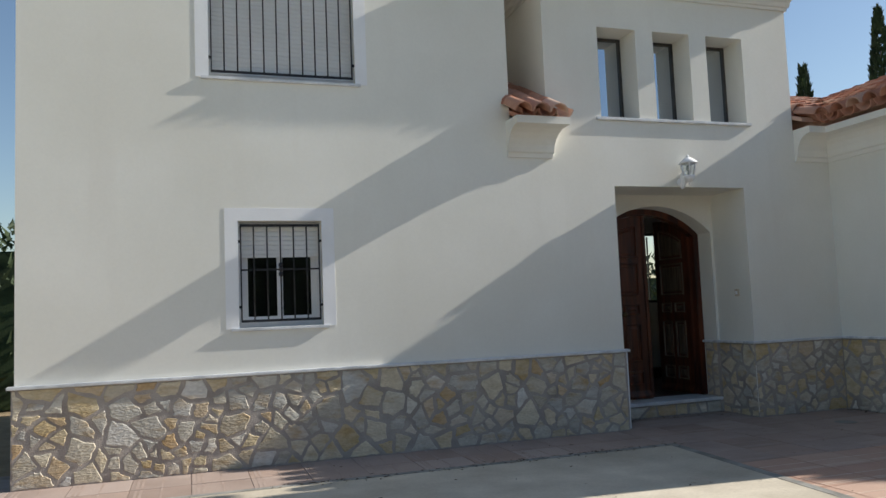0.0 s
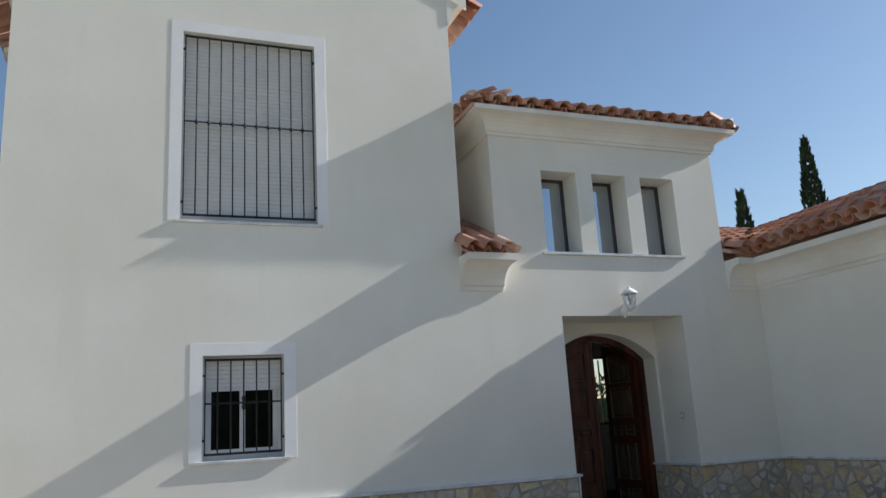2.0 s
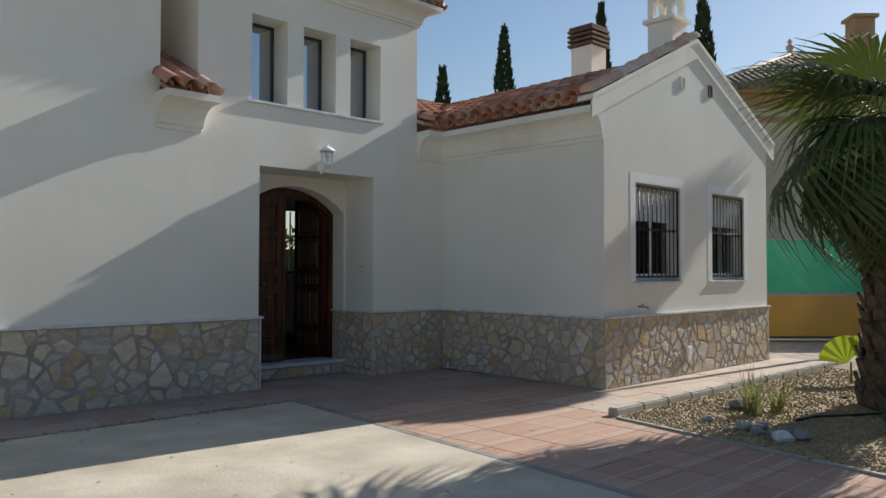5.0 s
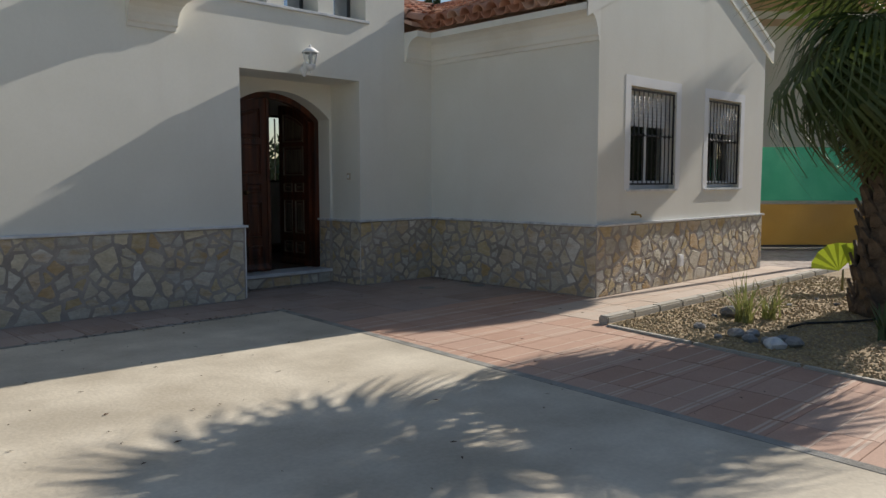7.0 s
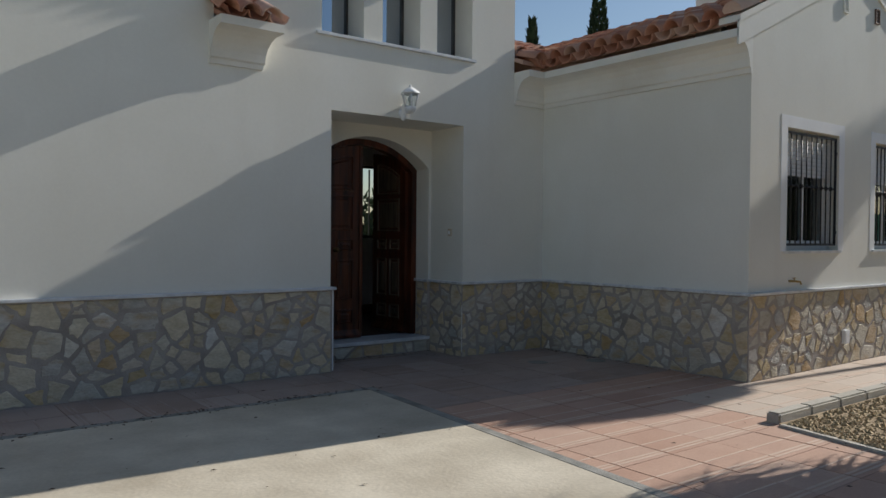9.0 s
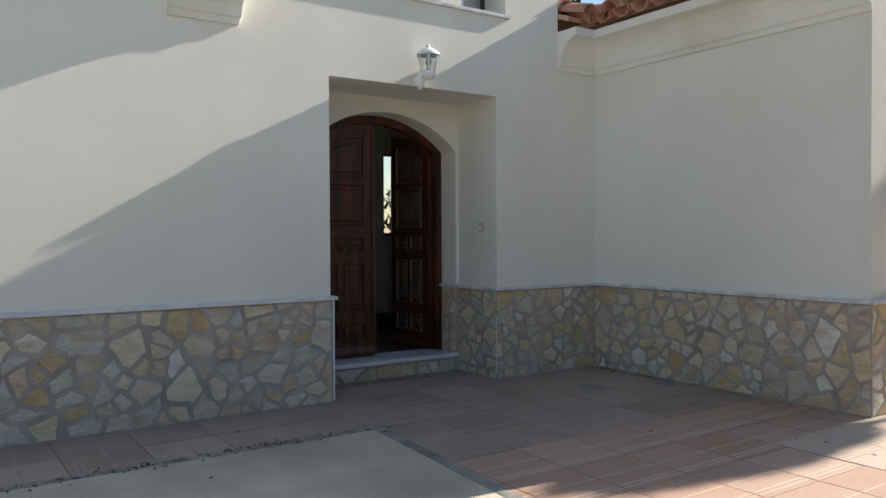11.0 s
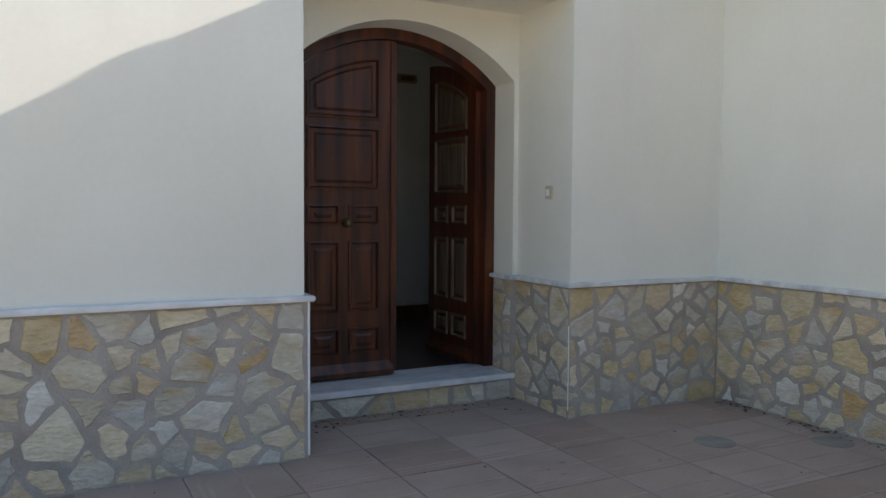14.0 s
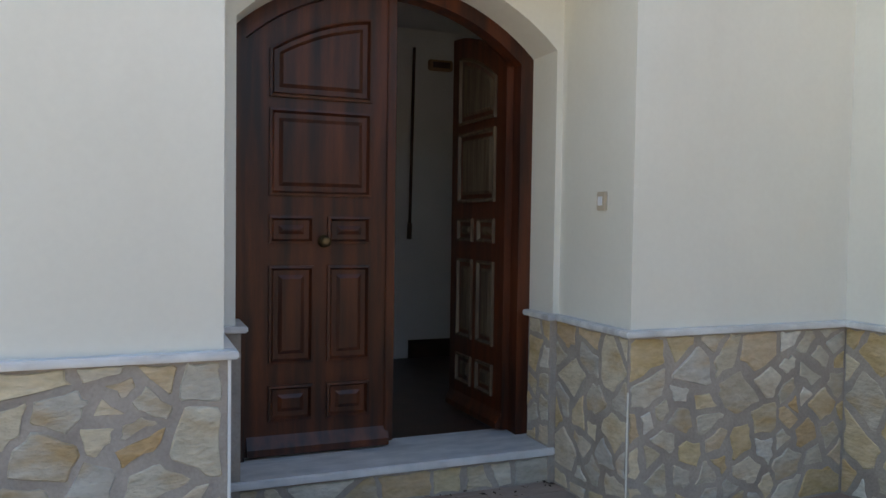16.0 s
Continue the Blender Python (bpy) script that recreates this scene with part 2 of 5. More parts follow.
def box(bm, x0, x1, y0, y1, z0, z1, bevel=0.0):
    vs = [bm.verts.new((x, y, z)) for z in (z0, z1) for y in (y0, y1) for x in (x0, x1)]
    fs = [bm.faces.new([vs[i] for i in q]) for q in ((0, 2, 3, 1), (4, 5, 7, 6), (0, 1, 5, 4), (1, 3, 7, 5), (3, 2, 6, 7), (2, 0, 4, 6))]
    if bevel:
        es = list({e for f in fs for e in f.edges})
        bmesh.ops.bevel(bm, geom=es, offset=bevel, segments=2, affect='EDGES', clamp_overlap=True)
    return bm


def boxes(*rows, bevel=0.0):
    bm = bmesh.new()
    for r in rows:
        box(bm, *r, bevel=bevel)
    return bm


def prism(bm, pts, axis, a, b):
    """Extrudes a polygon. axis 'y': pts are (x, z); 'x': (y, z); 'z': (x, y)."""
    def at(p, d):
        return {'y': (p[0], d, p[1]), 'x': (d, p[0], p[1]), 'z': (p[0], p[1], d)}[axis]
    v0 = [bm.verts.new(at(p, a)) for p in pts]
    v1 = [bm.verts.new(at(p, b)) for p in pts]
    n = len(pts)
    bm.faces.new(v0)
    bm.faces.new(v1[::-1])
    for i in range(n):
        bm.faces.new((v0[(i + 1) % n], v0[i], v1[i], v1[(i + 1) % n]))
    bmesh.ops.recalc_face_normals(bm, faces=bm.faces[:])
    return bm


def cyl(bm, p, q, r0, r1=None, n=10, caps=True):
    p, q = Vector(p), Vector(q)
    r1 = r0 if r1 is None else r1
    d = (q - p)
    rot = d.to_track_quat('Z', 'Y').to_matrix()
    rings = []
    for c, r in ((p, r0), (q, r1)):
        rings.append([bm.verts.new(c + rot @ Vector((r * math.cos(2 * math.pi * i / n), r * math.sin(2 * math.pi * i / n), 0))) for i in range(n)])
    for i in range(n):
        f = bm.faces.new((rings[0][i], rings[0][(i + 1) % n], rings[1][(i + 1) % n], rings[1][i]))
        f.smooth = True
    if caps:
        bm.faces.new(rings[0][::-1])
        bm.faces.new(rings[1])
    return bm


def lathe(bm, prof, centre=(0, 0, 0), n=16):
    """prof: (radius, z) from bottom to top."""
    c = Vector(centre)
    rings = [[bm.verts.new(c + Vector((r * math.cos(2 * math.pi * i / n), r * math.sin(2 * math.pi * i / n), z))) for i in range(n)] for r, z in prof]
    for a, b in zip(rings, rings[1:]):
        for i in range(n):
            f = bm.faces.new((a[i], a[(i + 1) % n], b[(i + 1) % n], b[i]))
            f.smooth = True
    bm.faces.new(rings[0][::-1])
    bm.faces.new(rings[-1])
    return bm


def holed(bm, a0, a1, z0, z1, d0, d1, holes, axis):
    """A wall slab with rectangular holes (a0, a1, z0, z1). axis 'y': it faces y and runs along x; 'x': the other way."""
    xs = sorted({a0, a1, *[h[0] for h in holes], *[h[1] for h in holes]})
    zs = sorted({z0, z1, *[h[2] for h in holes], *[h[3] for h in holes]})
    xs = [x for x in xs if a0 <= x <= a1]
    zs = [z for z in zs if z0 <= z <= z1]
    solid = {}
    for i in range(len(xs) - 1):
        for k in range(len(zs) - 1):
            cx, cz = (xs[i] + xs[i + 1]) / 2, (zs[k] + zs[k + 1]) / 2
            solid[i, k] = not any(h[0] < cx < h[1] and h[2] < cz < h[3] for h in holes)
    cache = {}

    def v(i, k, s):
        key = (i, k, s)
        if key not in cache:
            d = d0 if s == 0 else d1
            cache[key] = bm.verts.new((xs[i], d, zs[k]) if axis == 'y' else (d, xs[i], zs[k]))
        return cache[key]
    for (i, k), on in solid.items():
        if not on:
            continue
        bm.faces.new([v(i, k, 0), v(i + 1, k, 0), v(i + 1, k + 1, 0), v(i, k + 1, 0)])
        bm.faces.new([v(i, k, 1), v(i, k + 1, 1), v(i + 1, k + 1, 1), v(i + 1, k, 1)])
        for di, dk, e in ((-1, 0, ((i, k), (i, k + 1))), (1, 0, ((i + 1, k + 1), (i + 1, k))), (0, -1, ((i + 1, k), (i, k))), (0, 1, ((i, k + 1), (i + 1, k + 1)))):
            if not solid.get((i + di, k + dk), False):
                (p, q) = e
                bm.faces.new([v(*p, 0), v(*q, 0), v(*q, 1), v(*p, 1)])
    bmesh.ops.recalc_face_normals(bm, faces=bm.faces[:])
    return bm


def sweep(bm, prof, base, out, along, length, m0=0.0, m1=0.0):
    """Runs a profile of (out, z) along a straight line; m0, m1: how far the ends follow the profile outwards (mitres)."""
    base, out, along = Vector(base), Vector(out), Vector(along)
    v0 = [bm.verts.new(base + out * o + Vector((0, 0, z)) - along * (m0 * o)) for o, z in prof]
    v1 = [bm.verts.new(base + out * o + Vector((0, 0, z)) + along * (length + m1 * o)) for o, z in prof]
    n = len(prof)
    bm.faces.new(v0)
    bm.faces.new(v1[::-1])
    for i in range(n):
        bm.faces.new((v0[(i + 1) % n], v0[i], v1[i], v1[(i + 1) % n]))
    bmesh.ops.recalc_face_normals(bm, faces=bm.faces[:])
    return bm


COVE = [(0.0, 0.0), (0.025, 0.0), (0.03, 0.045), (0.05, 0.06)] + [(0.05 + 0.19 * (1 - math.cos(a)), 0.06 + 0.25 * math.sin(a)) for a in (0.3, 0.6, 0.9, 1.2, 1.5)] + [(0.27, 0.32), (0.27, 0.40), (0.0, 0.40)]

# ---- plan ----
FY = 7.75            # front wall
BX0, BX1 = -0.87, 3.98   # two-storey block
TX0, TX1 = 4.43, 7.85    # stair tower
WX0, WX1 = 8.375, 13.05  # wing
WY = 4.85            # gable of the wing
PX0, PX1, PZ = 5.25, 7.04, 2.76  # porch recess
AY = 8.39            # arch wall
PL = 0.87            # plinth height under the coping
EAVE, SLOPE = 3.50, 0.47

# ---- ground ----
structure("ground", boxes((-300, 300, -300, 300, -0.30, -0.03)), EARTH, "dry bare earth reaching the horizon", "ground")


def edge_x(y):
    """The slightly skewed edge between concrete drive and tiles."""
    return 5.09 + 0.08 * (y - 6.72)


drive = bmesh.new()
prism(drive, [(-14, -14), (edge_x(-14), -14), (edge_x(6.72), 6.72), (-14, 6.72)], 'z', -0.03, 0.004)
structure("drive", drive, CONCRETE, "worn pale concrete drive with stains", "pavement")
bm = bmesh.new()
prism(bm, [(edge_x(-14), -14), (edge_x(-14) + 0.09, -14), (edge_x(6.72) + 0.09, 6.80), (-3.0, 6.80), (-3.0, 6.72), (edge_x(6.72), 6.72)], 'z', -0.03, 0.0065)
structure("trim_joint", bm, STRIP, "narrow grey cement strip between drive and tiles", "joint")
structure("pavement_bed", boxes((-3.0, 8.5, -14, 8.6, -0.05, -0.008), (8.5, 13.6, 3.9, 4.9, -0.05, -0.008), (12.4, 60, 3.3, 60, -0.06, -0.012)), JOINT, "dirty mortar bed between paving tiles", "pavement")

# ---- walls ----
SMALL = (1.057, 1.870, 1.325, 2.365)
UPPER = (0.810, 2.262, 3.790, 5.955)
TOWER = [(5.13, 5.64, 3.56, 4.63), (5.88, 6.39, 3.56, 4.63), (6.63, 7.16, 3.56, 4.63)]
W1, W2 = (9.09, 10.235, 1.325, 2.63), (11.165, 12.22, 1.325, 2.63)

bm = bmesh.new()
holed(bm, BX0, BX1, -0.05, 6.90, FY, FY + 0.30, [SMALL, UPPER], 'y')
structure("wall_block_front", bm, PLASTER, "cream rendered front wall of the two-storey block", "wall")
bm = bmesh.new()
holed(bm, BX1, PX0, -0.05, 3.50, FY, FY + 0.30, [], 'y')
structure("wall_front_middle", bm, PLASTER, "cream rendered wall beside the porch", "wall")
bm = bmesh.new()
holed(bm, PX0, PX1, PZ, 3.50, FY, FY + 0.30, [], 'y')
structure("wall_porch_lintel", bm, PLASTER, "cream rendered wall above the porch recess", "wall")
bm = bmesh.new()
holed(bm, PX1, WX0 + 0.3, -0.05, 3.50, FY, FY + 0.30, [], 'y')
structure("wall_front_corner", bm, PLASTER, "cream rendered wall between porch and wing", "wall")
bm = bmesh.new()
holed(bm, TX0, TX1, 3.50, 5.32, FY, FY + 0.45, TOWER, 'y')
structure("wall_tower_front", bm, PLASTER, "cream rendered tower wall with three slit windows", "wall")
structure("wall_tower_west", boxes((TX0, TX0 + 0.25, FY + 0.45, 11.5, 3.3, 5.32)), PLASTER, "cream rendered side wall of the tower", "wall")
structure("wall_tower_east", boxes((TX1 - 0.25, TX1, FY + 0.45, 11.5, 3.3, 5.32)), PLASTER, "cream rendered side wall of the tower", "wall")
structure("wall_tower_back", boxes((TX0 + 0.25, TX1 - 0.25, 11.25, 11.5, 3.3, 5.32)), PLASTER, "cream rendered back wall of the tower", "wall")
structure("wall_block_east", boxes((BX1 - 0.25, BX1, FY + 0.30, 14.0, -0.05, 6.90)), PLASTER, "cream rendered side wall of the two-storey block", "wall")
structure("wall_block_west", boxes((BX0, BX0 + 0.25, FY + 0.30, 14.0, -0.05, 6.90)), PLASTER, "cream rendered outer side wall of the two-storey block", "wall")
structure("wall_block_back", boxes((BX0 + 0.25, BX1 - 0.25, 13.75, 14.0, -0.05, 6.90)), PLASTER, "cream rendered rear wall of the two-storey block", "wall")
structure("wall_wing_west", boxes((WX0, WX0 + 0.30, WY + 0.30, FY, -0.05, 3.50)), PLASTER, "cream rendered long wall of the low wing", "wall")
structure("wall_wing_east", boxes((WX1 - 0.30, WX1, WY + 0.30, 12.5, -0.05, 3.50)), PLASTER, "cream rendered outer wall of the low wing", "wall")
structure("wall_wing_back", boxes((11.0, WX1 - 0.30, 12.2, 12.5, -0.05, 3.50)), PLASTER, "cream rendered rear wall of the low wing", "wall")
bm = bmesh.new()
holed(bm, WX0, WX1, -0.05, 3.50, WY, WY + 0.30, [W1, W2], 'y')
structure("wall_wing_gable", bm, PLASTER, "cream rendered gable wall with two barred windows", "wall")
AX = (WX0 + WX1) / 2
bm = bmesh.new()
prism(bm, [(WX0, 3.50), (WX1, 3.50), (AX, 3.50 + (AX - WX0) * SLOPE + 0.10)], 'y', WY, WY + 0.30)
structure("wall_wing_pediment", bm, PLASTER, "cream rendered triangle of the gable", "wall")
BXC = (BX0 + BX1) / 2
bm = bmesh.new()
prism(bm, [(BX0, 6.90), (BX1, 6.90), (BXC, 6.90 + (BXC - BX0) * SLOPE + 0.10)], 'y', FY, FY + 0.30)
structure("wall_block_pediment", bm, PLASTER, "cream rendered triangle above the two-storey block", "wall")

# porch recess: side walls, soffit, wall with the segmental arch
ACX, AHW, ASPR, ATOP = 6.185, 0.818, 2.285, 2.62
ARAD = (AHW ** 2 + (ATOP - ASPR) ** 2) / (2 * (ATOP - ASPR))
AZ = ATOP - ARAD


def arch_z(x, grow=0.0):
    r = ARAD + grow
    return AZ + math.sqrt(max(0.0, r * r - (x - ACX) ** 2))


structure("wall_porch_west", boxes((PX0 - 0.25, PX0, FY + 0.30, AY + 0.30, -0.05, 3.3)), PLASTER, "cream rendered side of the porch recess", "wall")
structure("wall_porch_east", boxes((PX1, PX1 + 0.25, FY + 0.30, AY + 0.30, -0.05, 3.3)), PLASTER, "cream rendered side of the porch recess with a bell push", "wall")
structure("ceiling_porch", boxes((PX0, PX1, FY + 0.30, AY, PZ, PZ + 0.2)), PLASTER, "cream rendered soffit of the porch recess", "ceiling")
bm = bmesh.new()
NA = 28
xs = [ACX - AHW + 2 * AHW * i / NA for i in range(NA + 1)]
poly = [(PX0, -0.05), (ACX - AHW, -0.05)] + [(x, arch_z(x)) for x in xs] + [(ACX + AHW, -0.05), (PX1, -0.05), (PX1, PZ + 0.2), (PX0, PZ + 0.2)]
front = [[bm.verts.new((x, y, z)) for x, z in poly] for y in (AY, AY + 0.30)]
n = len(poly)
for i in range(n):
    bm.faces.new((front[0][(i + 1) % n], front[0][i], front[1][i], front[1][(i + 1) % n]))
# faces either side of the arch, then strips above it
for s in (0, 1):
    f = front[s]
    bm.faces.new((f[0], f[1], f[2], f[-1]))
    bm.faces.new((f[NA + 2], f[NA + 3], f[NA + 4], f[NA + 5]))
    tops = [bm.verts.new((x, (AY, AY + 0.30)[s], PZ + 0.2)) for x in xs[1:-1]]
    tops = [f[-1]] + tops + [f[NA + 5]]
    for i in range(NA):
        a, b, c, d = f[2 + i], f[3 + i], tops[i + 1], tops[i]
        bm.faces.new((a, b, c, d) if len({a, b, c, d}) == 4 else (a, b, c))
bmesh.ops.recalc_face_normals(bm, faces=bm.faces[:])
structure("wall_arch", bm, PLASTER, "cream rendered wall with the arched front doorway", "wall")

# ---- plinth: mortar, coping, riser ----
def plinth(name, rows, label="rubble stone plinth with grey-beige mortar"):
    return structure(name, boxes(*rows), MORTAR, label, "plinth")


ST = 0.022
P_FRONT = plinth("plinth_front", [(BX0 - ST, PX0 + 0.012, FY - ST, FY + 0.002, -0.02, PL)])
P_CORNER = plinth("plinth_corner", [(PX1 - ST, WX0, FY - ST, FY + 0.002, -0.02, PL)])
P_REVEAL = plinth("plinth_reveal", [(PX1 - ST, PX1 + 0.002, FY + 0.002, AY - ST, -0.02, PL)])
P_JAMB = plinth("plinth_jamb", [(ACX + AHW - ST, PX1 - ST, AY - ST, AY + 0.22, -0.02, PL), (PX0, ACX - AHW + ST, AY - ST, AY + 0.22, -0.02, PL), (PX0, PX0 + ST, FY + 0.0, AY - ST, -0.02, PL)])
P_WING = plinth("plinth_wing", [(WX0 - ST, WX0 + 0.002, WY - ST, FY - ST, -0.02, PL)])
P_GABLE = plinth("plinth_gable", [(WX0 + 0.002, WX1 + ST, WY - ST, WY + 0.002, -0.02, PL)])
P_RISER = plinth("plinth_riser", [(PX0 + ST, PX1 - ST, AY + 0.02 - ST, AY + 0.05, -0.02, 0.15)], "low stone riser under the marble threshold")
CZ0, CZ1, CP = PL, PL + 0.03, 0.055
bm = boxes((BX0 - CP, PX0 + 0.05, FY - CP, FY + 0.02, CZ0, CZ1), (PX0, PX0 + 0.05, FY + 0.02, AY - CP, CZ0, CZ1), (PX0, ACX - AHW + 0.05, AY - CP, AY + 0.24, CZ0, CZ1), bevel=0.006)
structure("trim_coping_front", bm, MARBLE, "white marble coping strip on the plinth", "coping")
bm = boxes((PX1 - CP, WX0 - CP, FY - CP, FY + 0.02, CZ0, CZ1), (PX1 - CP, PX1 + 0.02, FY + 0.02, AY - CP, CZ0, CZ1), (ACX + AHW - CP, PX1 + 0.02, AY - CP, AY + 0.24, CZ0, CZ1), bevel=0.006)
structure("trim_coping_corner", bm, MARBLE, "white marble coping strip round the porch corner", "coping")
bm = boxes((WX0 - CP, WX0 + 0.02, WY - CP, FY + 0.02, CZ0, CZ1), (WX0 + 0.02, WX1 + CP, WY - CP, WY + 0.02, CZ0, CZ1), bevel=0.006)
structure("trim_coping_wing", bm, MARBLE, "white marble coping strip on the wing plinth", "coping")
structure("threshold", boxes((PX0 + 0.024, PX1 - 0.024, AY - 0.035, AY + 0.42, 0.15, 0.19), bevel=0.006), MARBLE, "veined white marble threshold slab with a crack", "threshold")

# ---- cornices ----
bm = bmesh.new()
COVE_T = [(o, z * 0.74) for o, z in COVE]
sweep(bm, COVE_T, (TX0, FY, 5.04), (0, -1, 0), (1, 0, 0), TX1 - TX0, 1, 1)
sweep(bm, COVE_T, (TX0, FY + 0.001, 5.04), (-1, 0, 0), (0, 1, 0), 3.5, 1, 0)
sweep(bm, COVE_T, (TX1, FY + 0.001, 5.04), (1, 0, 0), (0, 1, 0), 3.5, 1, 0)
structure("cornice_tower", bm, CORNICE, "cream moulded cove cornice under the tower eaves", "cornice")
bm = bmesh.new()
sweep(bm, COVE, (WX0, WY - 0.012, 3.10), (-1, 0, 0), (0, 1, 0), FY - WY + 0.012, 0, -1)
sweep(bm, COVE, (TX1 + 0.002, FY, 3.10), (0, -1, 0), (1, 0, 0), WX0 - TX1 - 0.002, 0, -1)
structure("cornice_wing", bm, CORNICE, "cream moulded cove cornice under the wing eaves", "cornice")
bm = bmesh.new()
sweep(bm, COVE, (BX1, FY - 0.012, 6.50), (1, 0, 0), (0, 1, 0), 6.0, 0, 0)
sweep(bm, COVE, (BX0, FY - 0.012, 6.50), (-1, 0, 0), (0, 1, 0), 6.0, 0, 0)
structure("cornice_block", bm, CORNICE, "cream moulded cove cornice high on the block", "cornice")
bm = bmesh.new()
sweep(bm, [(o * 1.12, z) for o, z in COVE], (3.93, FY, 3.06), (0, -1, 0), (1, 0, 0), 0.53, 0, 0.35)
structure("cornice_bracket", bm, CORNICE, "short cream cornice bracket carrying a few roof tiles", "cornice")


def verge(name, xa, xb, y, z0):
    """Raised sloping bands along a gable, apex in the middle."""
    xc = (xa + xb) / 2
    b = bmesh.new()
    for x0, s in ((xa - 0.27, 1), (xb + 0.27, -1)):
        w = xc - x0
        top = z0 + 0.08
        up = abs(w) * SLOPE
        prism(b, [(x0, top - 0.24), (x0, top), (xc, top + up), (xc, top + up - 0.24)], 'y', y - 0.022, y - 0.001)
        prism(b, [(x0, top - 0.015), (x0, top + 0.05), (xc, top + up + 0.05), (xc, top + up - 0.015)], 'y', y - 0.036, y + 0.20)
    return structure(name, b, CORNICE, "whitewashed raised verge along the gable slopes", "verge")


verge("verge_wing", WX0, WX1, WY, EAVE)
verge("verge_block", BX0, BX1, FY, 6.90)

# ---- roofs ----
TH = math.atan(SLOPE)


def tile_mesh(r0=0.105, r1=0.085, length=0.46, seg=6, thick=0.013, cap=False):
    b = bmesh.new()
    loops = []
    for y, r in ((0, r0), (length, r1)):
        for rr in (r, r - thick):
            loops.append([b.verts.new((-rr * math.cos(math.pi * i / seg), y, rr * math.sin(math.pi * i / seg))) for i in range(seg + 1)])
    o0, i0, o1, i1 = loops
    if cap:
        b.faces.new([b.verts.new(v.co + Vector((0, 0.004, 0))) for v in i0])
    for i in range(seg):
        b.faces.new((o0[i], o0[i + 1], o1[i + 1], o1[i])).smooth = True
        b.faces.new((i0[i + 1], i0[i], i1[i], i1[i + 1])).smooth = True
        b.faces.new((o0[i + 1], o0[i], i0[i], i0[i + 1]))
    b.normal_update()
    me = bpy.data.meshes.new("roof_tile")
    b.to_mesh(me)
    b.free()
    return me


TILE = tile_mesh()
TILE.materials.append(TILE_ROOF)
TILE_CAP = tile_mesh()
TILE_CAP.materials.append(TILE_OLD)
RIDGE = tile_mesh(0.11, 0.092, 0.44, cap=True)
RIDGE.materials.append(TILE_PALE)
rng = random.Random(4)


def lay(parent, me, at, up, across, flip=False, name="roof_tile", roll=0.0):
    """One tile: its length runs along up, its width along across."""
    u, a = Vector(up).normalized(), Vector(across).normalized()
    nrm = a.cross(u)
    if nrm.z < 0:
        a, nrm = -a, -nrm
    if flip:
        nrm, a = -nrm, -a
    m = Matrix((a, u, nrm)).transposed().to_4x4()
    m.translation = Vector(at)
    ob = new(name, me)
    ob.parent = parent
    ob.matrix_local = m @ pose(0, 0, 0, rng.uniform(-1.5, 1.5), 0, rng.uniform(-1.6, 1.6))
    return ob


def roof_deck(name, faces, label):
    b = bmesh.new()
    for f in faces:
        b.faces.new([b.verts.new(p) for p in f])
    r = bmesh.ops.extrude_face_region(b, geom=b.faces[:])
    bmesh.ops.translate(b, vec=(0, 0, -0.05), verts=[v for v in r["geom"] if isinstance(v, bmesh.types.BMVert)])
    bmesh.ops.recalc_face_normals(b, faces=b.faces[:])
    return tagged(link(name, b, TILE_ROOF), label, "roof", kind="structure")


EX, EY = WX0 - 0.30, FY - 0.30  # eave lines
RZ = EAVE + 0.075
YR = EY + (AX - EX)
PITCH_W = 0.375      # the tiles lie lower than the raised verge
ridge_z = RZ + (AX - EX) * PITCH_W
roof_wing = roof_deck("roof_wing", [
    [(EX + 0.14, WY + 0.05, RZ + 0.0525), (AX, WY + 0.05, ridge_z), (AX, YR, ridge_z), (EX + 0.14, EY + 0.14, RZ + 0.0525)],
    [(EX + 0.14, EY + 0.14, RZ + 0.0525), (AX, YR, ridge_z), (TX1, YR, ridge_z), (TX1, EY + 0.14, RZ + 0.0525)],
    [(AX, WY + 0.05, ridge_z), (WX1 + 0.3, WY + 0.05, RZ), (WX1 + 0.3, 12.6, RZ), (AX, 12.6, ridge_z)],
    [(TX1, YR, ridge_z), (AX, YR, ridge_z), (AX, 12.6, RZ), (TX1, 12.6, RZ)]], "terracotta barrel tile roof of the wing")
PITCH, EXPO = 0.235, 0.36
UPW = Vector((math.cos(TH), 0, math.sin(TH)))
UPM = Vector((0, math.cos(TH), math.sin(TH)))
TW = math.atan(PITCH_W)
UPR = Vector((math.cos(TW), 0, math.sin(TW)))
UPN = Vector((0, math.cos(TW), math.sin(TW)))
rows = 8
